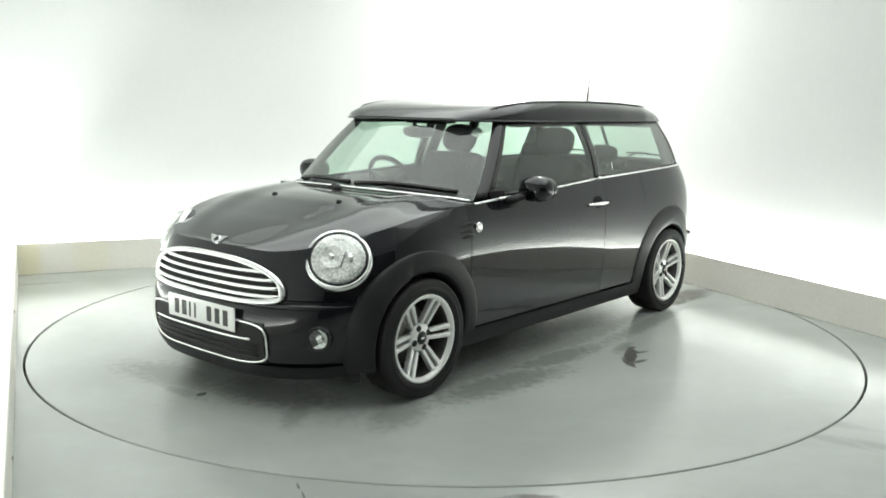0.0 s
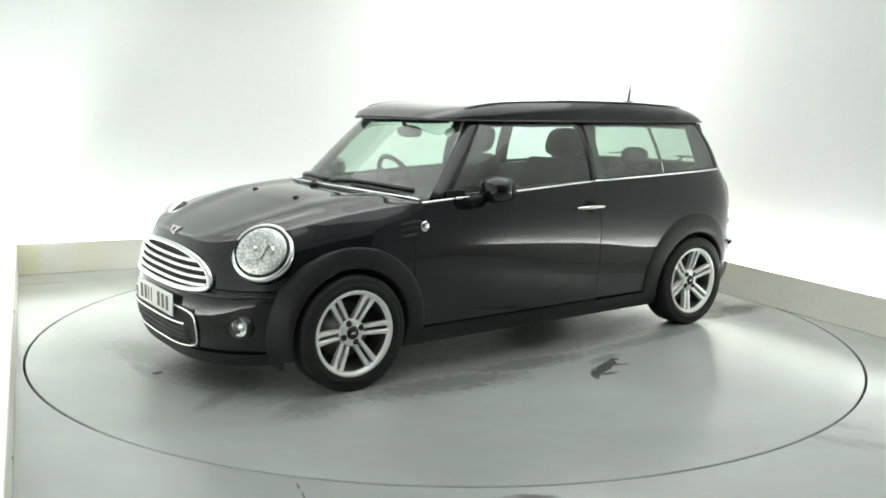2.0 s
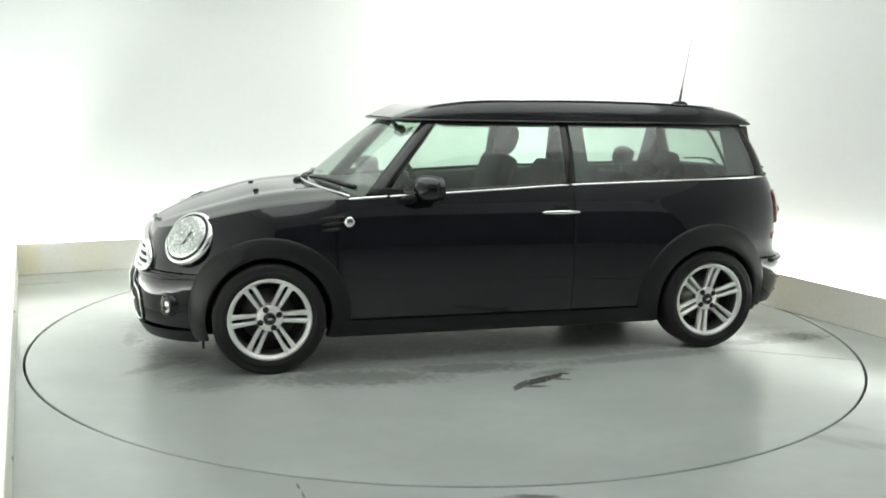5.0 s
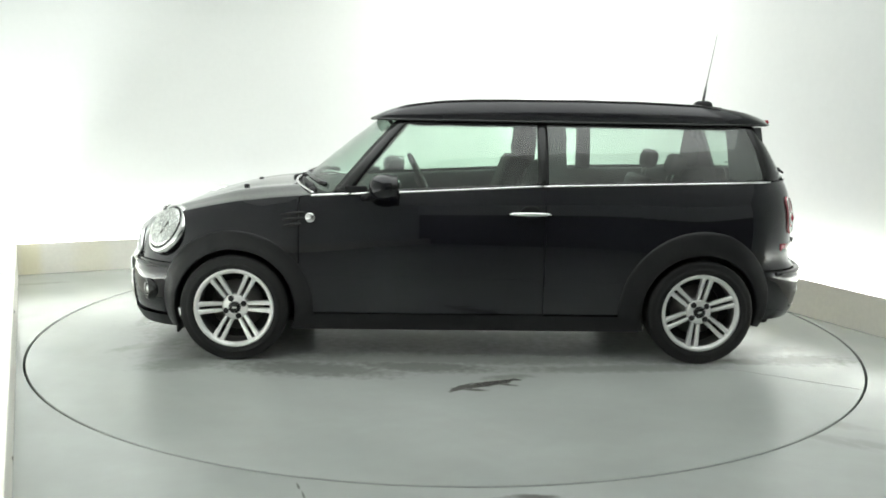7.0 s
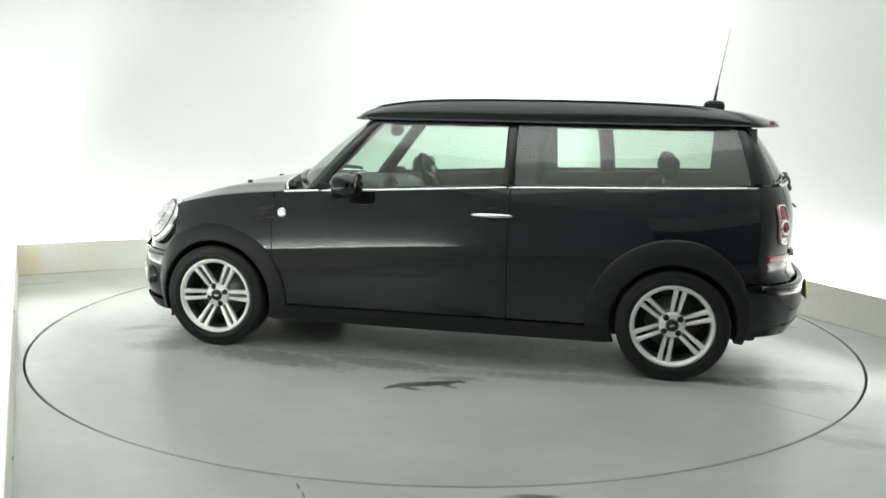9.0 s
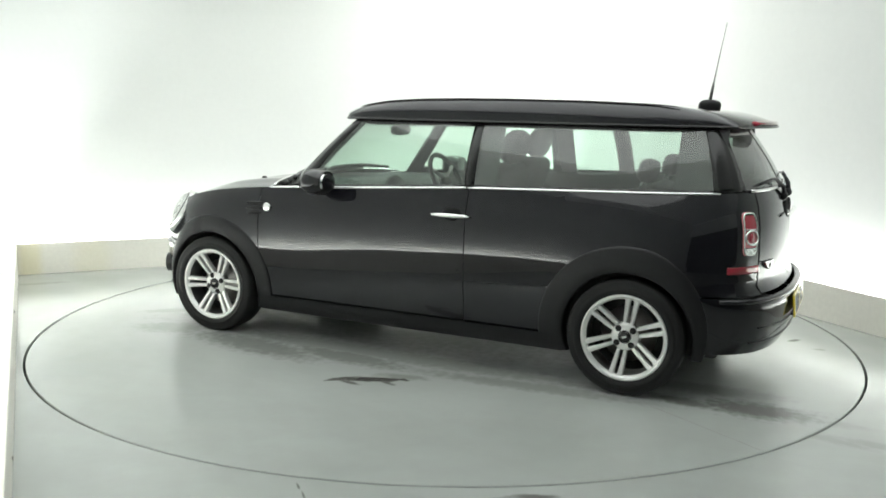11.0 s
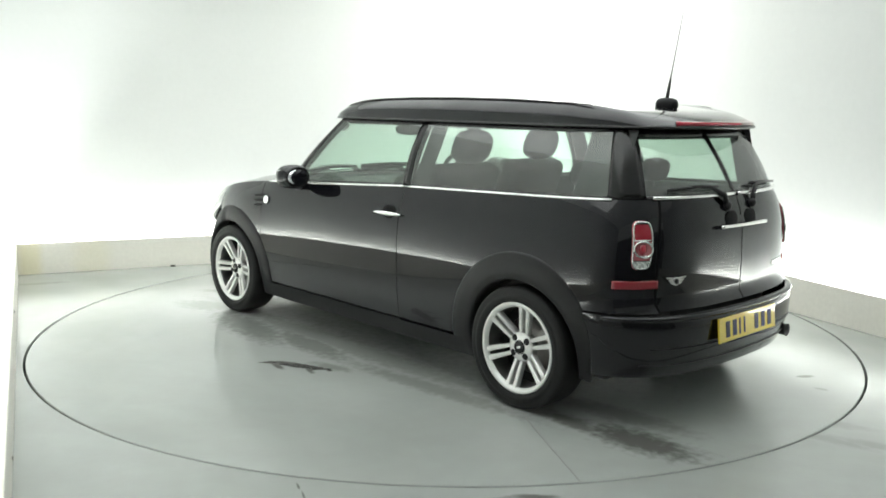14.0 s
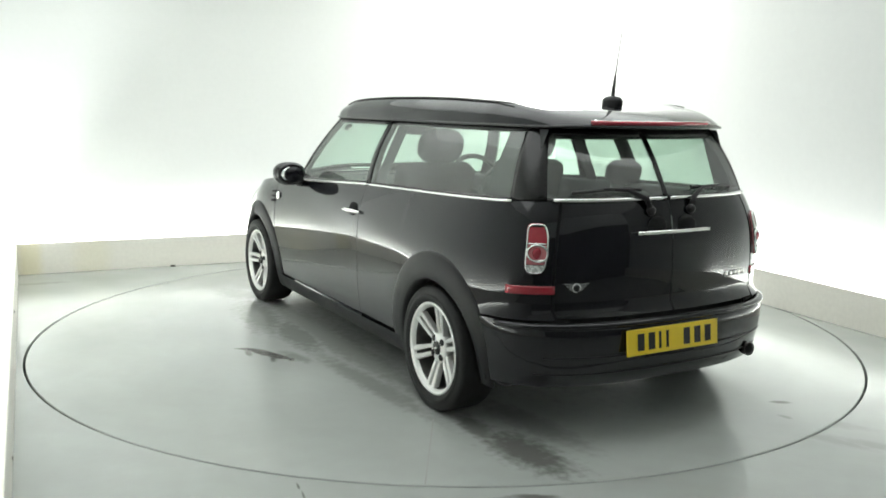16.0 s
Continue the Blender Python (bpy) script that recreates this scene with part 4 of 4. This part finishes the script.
def tail():
    for sg in (1, -1):
        rows = []
        cy, cz = 0.636, 0.820
        for k in span(0, 1, 40)[:-1]:
            a = 2 * math.pi * k
            y0 = 0.035 * math.copysign(abs(math.cos(a)) ** 0.45, math.cos(a))
            z0 = 0.098 * math.copysign(abs(math.sin(a)) ** 0.55, math.sin(a))
            row = []
            for f, o in ((1.05, 0.0005), (1.04, 0.006), (1.0, 0.008), (0.98, 0.005)):
                y, z = cy + y0 * f + 0.012 * (z0 / 0.098) * -1, cz + z0 * f
                row.append((rear_x(y, z) - o, sg * (y + o * 0.6), z))
            rows.append(row)
        lamp = part("tail_lamp", finish(grid_bm(rows + [rows[0]])), M_PINK, car, "upright red tail lamp in a chrome frame")
        for name, mat, z1, z2 in (("red_lens", M_RED, 0.838, 0.908), ("brake_lens", M_PINK, 0.757, 0.836), ("reverse_lens", M_REFLECTOR, 0.724, 0.754)):
            rows = []
            for z in span(z1, z2, 5):
                hw = 0.0325 * max(0.05, 1 - (abs(z - cz) / 0.099) ** 4) ** 0.4
                c = cy - 0.012 * (z - cz) / 0.098
                rows.append([(rear_x(y, z) - 0.006 - 0.003 * math.sin(math.pi * k), sg * (y + 0.004), z) for k, y in zip(span(0, 1, 6), span(c - hw, c + hw, 6))])
            part(name, finish(grid_bm(rows)), mat, lamp)
        rim = []
        for k in span(0, 1, 40)[:-1]:
            a = 2 * math.pi * k
            z0 = 0.098 * math.copysign(abs(math.sin(a)) ** 0.55, math.sin(a))
            y, z = cy + 0.035 * math.copysign(abs(math.cos(a)) ** 0.45, math.cos(a)) - 0.012 * z0 / 0.098, cz + z0
            rim.append((rear_x(y, z) - 0.008, sg * (y + 0.004), z))
        part("lamp_frame", tube_bm(rim, 0.0040, 6, closed=True, up=(1, 0, 0)), M_CHROME, lamp, "thin chrome frame")
        for z1 in (0.776, 0.842):
            bar = [(rear_x(y, z1) - 0.009, sg * (y + 0.004), z1) for y in span(cy - 0.030, cy + 0.030, 6)]
            part("lamp_bar", tube_bm(bar, 0.0028, 6), M_CHROME, lamp)
        ring = [(rear_x(cy + 0.034 * math.cos(a), cz - 0.017 + 0.034 * math.sin(a)) - 0.011, sg * (cy + 0.005 + 0.034 * math.cos(a)), cz - 0.017 + 0.034 * math.sin(a)) for a in span(0, 2 * math.pi, 24)[:-1]]
        part("lamp_ring", tube_bm(ring, 0.005, 6, closed=True, up=(1, 0, 0)), M_CHROME, lamp)
        part("brake_core", ball_bm((rear_x(cy, 0.805) - 0.006, sg * (cy + 0.005), cz - 0.017), (0.012, 0.024, 0.024), 14), M_RED, lamp)
        # red reflector on the quarter's lower edge
        rows = []
        for z in span(0.632, 0.667, 4):
            rows.append([(rear_x(y, z) - 0.004, sg * (y + 0.002), z) for y in span(0.572, 0.735, 16)])
        thick(part("rear_reflector", finish(grid_bm(rows)), M_RED, car, "dark red strip reflector"), 0.006)
        # rear wiper on each door, and a black bulge painting the handle hollow's shade
        x0 = rear_x(0.1, 0.95)
        root = Vector((x0 - 0.002, sg * 0.115, 0.965))
        pivot = part("wiper_hub", ball_bm(root, (0.020, 0.022, 0.022), 14), M_PLASTIC, car, "black rear wiper")
        part("wiper_arm", tube_bm([root, root + Vector((0.006, sg * 0.02, 0.05)), root + Vector((0.038, sg * 0.10, 0.088)), root + Vector((0.052, sg * 0.22, 0.094))], [0.014, 0.012, 0.009, 0.006], 8), M_PLASTIC, pivot)
        part("wiper_blade", tube_bm([root + Vector((0.036, sg * 0.03, 0.088)), root + Vector((0.046, sg * 0.18, 0.092)), root + Vector((0.086, sg * 0.36, 0.080))], 0.007, 6), M_GLOSSBLACK, pivot)
        part("handle_recess_shade", ball_bm((rear_x(0.08, 0.885) + 0.004, sg * 0.085, 0.895), (0.012, 0.055, 0.048), 16), M_VOID, car)
    hx = rear_x(0.0, 0.885) - 0.026
    pts = [(hx + 0.008 * abs(y) / 0.2, y, 0.876) for y in span(0.208, -0.200, 16)]
    part("rear_door_handle", tube_bm(pts, 0.0095, 8), M_CHROME, car, "chrome rear door handle")
    number_plate("rear_number_plate", (-2.000, 0.045, 0.428), 180, M_PLATE_Y, "yellow rear number plate with dark bars", 6.0)
    part("plate_holder", box_bm((-1.995, -0.09, 0.355), (-1.975, 0.18, 0.372), 0.004), M_BLACK_AND_SHADE, car)
    winged_badge((rear_x(0.49, 0.66) - 0.006, 0.490, 0.660), 180 - 14, 2, 0.9)
    # plain bars where a model script stands
    for k in range(5):
        y = -0.50 + 0.034 * k
        part("script_bar", box_bm((rear_x(y, 0.66) - 0.006, y, 0.645), (rear_x(y, 0.66) + 0.01, y + 0.022, 0.668), 0.002), M_CHROME, car, "small chrome script bar")
    m = pose(-1.845, -0.512, 0.290, 0, -90, 0)
    part("tailpipe", lathe_bm([(0.026, -0.2), (0.030, 0.085), (0.033, 0.088), (0.030, 0.09), (0.026, 0.08), (0.024, -0.1), (0.0, -0.1)], 24, m=m), M_DARKMETAL, car, "dark round exhaust tailpipe")


def mirrors():
    for sg in (1, -1):
        tilt = pose(0, 0, 0, 0, 0, -10 * sg)
        shell = part("door_mirror", ball_bm((0.462, sg * 0.880, 0.964), (0.079, 0.098, 0.070), 28, tilt, power=0.82), M_BODY, car, "rounded black door mirror")
        ring = lathe_bm([(0.054, 0.0), (0.060, 0.012), (0.066, 0.006), (0.066, -0.02)], 32)
        m = Matrix.Translation((0.402, sg * 0.888, 0.964)) @ pose(0, 0, 0, 0, -90, 0) @ Matrix.Diagonal((0.95, 1.26, 1, 1))
        bmesh.ops.transform(ring, matrix=m, verts=ring.verts)
        part("mirror_rim", ring, M_GLOSSBLACK, shell)
        glass = lathe_bm([(0.0, 0.006), (0.056, 0.006), (0.056, 0.0)], 32, m=m)
        part("mirror_glass", glass, M_MIRROR, shell, "mirror glass")
        pts = [(0.545, sg * 0.765, 0.895), (0.530, sg * 0.81, 0.912), (0.500, sg * 0.845, 0.930), (0.48, sg * 0.870, 0.945)]
        part("mirror_arm", tube_bm(pts, [0.055, 0.036, 0.030, 0.034], 12, flat=0.55), M_PLASTIC, shell)
        bm = box_bm((0.56, sg * 0.742 - 0.006, 0.905), (0.68, sg * 0.742 + 0.006, 0.955), 0.004)
        part("mirror_foot", bm, M_PLASTIC, shell)


def screen_point(y, w, out=0.0):
    f = min(0.999, abs(y) / 0.70) * 10
    k = int(f)
    p, q = Vector(glass_point(COLS[k], w, -out)), Vector(glass_point(COLS[k + 1], w, -out))
    p = p.lerp(q, f - k)
    return Vector((p.x, math.copysign(p.y, y), p.z))


def front_wipers():
    for y0, y1 in ((0.02, 0.60), (-0.56, -0.04)):
        root = screen_point(y1, 0.0, 0.03) + Vector((0.03, 0, 0.0))
        hub = part("wiper_hub", ball_bm(root, (0.028, 0.028, 0.020), 14), M_PLASTIC, car, "black windscreen wiper")
        arm = [root] + [screen_point(y1 + (y0 - y1) * k, 0.015 + 0.075 * k, 0.035) for k in span(0.15, 0.62, 4)]
        part("wiper_arm", tube_bm(arm, [0.018, 0.018, 0.017, 0.015, 0.012, 0.009], 8), M_PLASTIC, hub)
        blade = [screen_point(y1 + 0.06 + (y0 - y1 - 0.06) * k, 0.075 + 0.05 * math.sin(math.pi * k) * (0.5 + 0.5 * k), 0.016) for k in span(0.08, 1, 10)]
        part("wiper_blade", tube_bm(blade, 0.014, 6), M_GLOSSBLACK, hub)
    bits = [(1.05, 0.3), (1.05, -0.3)]
    for x, y in bits:
        part("cowl_vent", box_bm((x - 0.05, y - 0.12, 0.900), (x - 0.02, y + 0.12, 0.918), 0.004), M_PLASTIC, car)


def seat(x, y, rear=False):
    h = 0.62 if not rear else 0.60
    base = part("seat", box_bm((x - 0.24, y - 0.24, 0.42), (x + 0.26, y + 0.24, 0.60), 0.05), M_FABRIC, car, "charcoal cloth car seat")
    lean = Matrix.Translation((x - 0.20, y, 0.55)) @ pose(0, 0, 0, 0, -20 if not rear else -16, 0)
    top = 0.56 if not rear else 0.43
    part("backrest", box_bm((-0.07, -0.235, 0.0), (0.06, 0.235, top), 0.045, lean), M_FABRIC, base)
    size, rise = ((0.055, 0.135, 0.095), 0.105) if not rear else ((0.050, 0.105, 0.062), 0.115)
    part("headrest", ball_bm((0, 0, 0), size, 20, lean @ pose(-0.005, 0, top + rise), power=0.7), M_FABRIC, base)
    for e in (-0.05, 0.05):
        part("headrest_post", tube_bm([lean @ Vector((0, e, top - 0.02)), lean @ Vector((0, e, top + 0.08))], 0.007, 8), M_CHROME, base)


def interior():
    seat(-0.07, 0.36), seat(0.04, -0.345)
    seat(-0.88, 0.30, True), seat(-0.88, -0.30, True)
    rows = []
    for y in span(-0.70, 0.70, 16):
        rows.append([(x - 0.06 * (y / 0.7) ** 2, y, z) for x, z in ((0.40, 0.62), (0.43, 0.78), (0.47, 0.87), (0.55, 0.905), (0.75, 0.91), (0.98, 0.90))])
    part("dashboard", finish(grid_bm(rows)), M_DASH, car, "charcoal dashboard")
    part("instrument_dial", lathe_bm([(0.0, 0.02), (0.11, 0.02), (0.125, 0.0), (0.11, -0.03)], 32, m=pose(0.44, 0, 0.83, 0, -75, 0)), M_DASH, car, "large round centre dial")
    m = pose(0.26, -0.36, 0.90, 0, -62, 0)
    wheel = part("steering_wheel", tube_bm([m @ Vector((0.185 * math.cos(a), 0.185 * math.sin(a), 0)) for a in span(0, 2 * math.pi, 40)[:-1]], 0.016, 10, closed=True), M_DASH, car, "black three-spoke steering wheel")
    part("wheel_boss", ball_bm((0, 0, 0), (0.06, 0.07, 0.03), 16, m @ pose(0, 0, -0.015)), M_DASH, wheel)
    for a in (90, 210, 330):
        p = Vector((0.18 * math.cos(radians(a + 90)), 0.18 * math.sin(radians(a + 90)), 0))
        part("wheel_spoke", tube_bm([m @ (p * 0.2), m @ p], 0.014, 8), M_DARKMETAL, wheel)
    mir = part("inside_mirror", ball_bm((0.42, 0, 1.235), (0.022, 0.125, 0.036), 20, power=0.8), M_DASH, car, "oval interior mirror")
    part("mirror_stalk", tube_bm([(0.43, 0, 1.24), (0.47, 0, 1.30)], 0.012, 8), M_DASH, mir)
    for sg in (1, -1):
        rows = []
        for x in span(0.62, -1.55, 16):
            yy = yb(x) - 0.035
            rows.append([(x, sg * yy, BELT(x) - 0.005), (x, sg * (yy - 0.03), BELT(x) - 0.02), (x, sg * (yy - 0.04), 0.75)])
        part("door_lining", finish(grid_bm(rows)), M_DASH, car)
        # boot side trim and rear pillar trim
        rows = [[(x, sg * (yb(x) - 0.04 - (z - 1.0) * 0.47), z) for z in span(0.90, 1.30, 5)] for x in (-0.415, -0.47, -0.53)]
        part("belt_pillar", finish(grid_bm(rows)), M_DASH, car)
        rows = [[(x - 0.0, sg * (yb(x) - 0.03 - (z - 1.0) * 0.45), z) for z in span(1.0, 1.30, 4)] for x in span(-1.44 if sg > 0 else -1.53, -1.66, 4)]
        part("pillar_lining", finish(grid_bm(rows)), M_DASH, car)
    part("paper_disc", lathe_bm([(0.0, 0.001), (0.030, 0.001), (0.030, 0.0)], 24, m=lamp_at((0.474, 0.480, 1.246), 20, 38)), M_PLATE_W, car, "small round paper disc inside the windscreen")
    part("parcel_shelf", box_bm((-1.70, -0.62, 0.80), (-1.10, 0.62, 0.84), 0.01), M_DASH, car)
    part("roof_console", box_bm((0.20, -0.11, 1.285), (0.42, 0.11, 1.305), 0.01), M_DASH, car)


def wheel(x, sg, spin):
    """One road wheel: tyre, rim, six double spokes, hub."""
    m = Matrix.Translation((x, sg * WHEEL_Y, WHEEL_Z)) @ pose(0, 0, 0, -90 * sg, 0, 0) @ pose(0, 0, 0, 0, 0, spin)
    hub = part("wheel", lathe_bm([(0.0, 0.066), (0.030, 0.066), (0.058, 0.062), (0.070, 0.055), (0.072, 0.02), (0.0, 0.02)], 40, m=m), M_ALLOY, car, "silver alloy wheel with six double spokes")
    tyre = [(0.208, -0.090), (0.225, -0.098), (0.262, -0.100), (0.284, -0.090), (0.294, -0.070), (0.296, -0.030), (0.2965, 0.0), (0.296, 0.030),
            (0.2955, 0.078), (0.290, 0.091), (0.278, 0.097), (0.262, 0.099), (0.250, 0.100), (0.249, 0.1015), (0.238, 0.1005), (0.226, 0.097), (0.220, 0.092), (0.212, 0.088), (0.206, 0.080)]
    tyre = [(r if r < 0.23 else 0.23 + (r - 0.23) * 0.91, h) for r, h in tyre]
    part("tyre", lathe_bm(tyre, 72, m=m), M_RUBBER, hub, "black road tyre")
    rim = [(0.209, -0.09), (0.200, -0.08), (0.190, -0.02), (0.188, 0.05), (0.190, 0.072), (0.194, 0.083), (0.203, 0.092), (0.212, 0.094), (0.216, 0.090), (0.216, 0.08)]
    part("rim", lathe_bm(rim[4:], 72, m=m), M_ALLOY, hub)
    # darker metal than the outer rim: shade deep in the wheel, painted in
    part("rim_barrel", lathe_bm(rim[:5], 72, m=m), M_DARKMETAL, hub, "inner rim with the shade between the spokes put into its dark colour")
    part("brake_disc", lathe_bm([(0.0, -0.004), (0.07, -0.004), (0.075, -0.022), (0.140, -0.022), (0.140, -0.04), (0.0, -0.04)], 48, m=m), M_DISCMETAL, hub)
    part("brake_backplate", lathe_bm([(0.0, -0.05), (0.185, -0.05), (0.188, -0.03)], 48, m=m), M_BLACK_AND_SHADE, hub)
    # spokes
    bm = bmesh.new()
    for e in (-1, 1):
        prof = [(0.056, 0.0165, 0.052, 0.0085), (0.10, 0.0185, 0.064, 0.0102), (0.15, 0.0205, 0.074, 0.0114), (0.180, 0.0215, 0.081, 0.0124), (0.190, 0.0212, 0.083, 0.0150), (0.205, 0.0205, 0.087, 0.0180)]
        rows = []
        for r, c, h, w in prof:
            y = e * c
            rows.append([(r, y - w, h - 0.030), (r, y - w, h - 0.005), (r, y - w * 0.6, h), (r, y + w * 0.6, h), (r, y + w, h - 0.005), (r, y + w, h - 0.030)])
        grid_bm(rows, bm, close=True)
    bmesh.ops.recalc_face_normals(bm, faces=bm.faces)
    me = bpy.data.meshes.new("spoke")
    bm.to_mesh(me)
    bm.free()
    me.materials.append(M_ALLOY)
    for k in range(6):
        ob = new("spoke", me)
        ob.parent = hub
        ob.matrix_basis = m @ pose(0, 0, 0, 0, 0, 60 * k)
    part("hub_cap", lathe_bm([(0.0, 0.072), (0.024, 0.072), (0.029, 0.068), (0.030, 0.06)], 24, m=m), M_GLOSSBLACK, hub, "dark centre cap")
    bm = box_bm((-0.012, -0.005, 0.0722), (0.012, 0.005, 0.0735), 0, m)
    part("cap_mark", bm, M_CHROME, hub, smooth=False)
    # groove and bolt holes are raised black pieces, their shade painted on
    part("hub_groove_shade", lathe_bm([(0.030, 0.0668), (0.033, 0.0672), (0.0345, 0.064)], 24, m=m), M_BLACK_AND_SHADE, hub)
    for k in range(4):
        q = m @ pose(0, 0, 0, 0, 0, 90 * k + 20) @ pose(0.050, 0, 0.060)
        part("bolt_hole_shade", lathe_bm([(0.0, 0.0052), (0.0145, 0.0060), (0.0175, 0.0)], 14, m=q), M_BLACK_AND_SHADE, hub)


screw_heads()
body_shell()
arch_trims()
glasshouse()
roof()
trims()
front_lamps()
grille()
tail()
mirrors()
front_wipers()
interior()
wheel(WHEEL_X, 1, 2), wheel(-WHEEL_X, 1, 20), wheel(WHEEL_X, -1, 10), wheel(-WHEEL_X, -1, 25)


def motions():
    times = [0.5 * i for i in range(33)]
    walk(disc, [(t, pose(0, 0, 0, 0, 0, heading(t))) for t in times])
    walk(car, [(t, pose(0, 0, 0, 0, 0, heading(t)) @ pose(CAR_X, CAR_Y, 0)) for t in times])


motions()
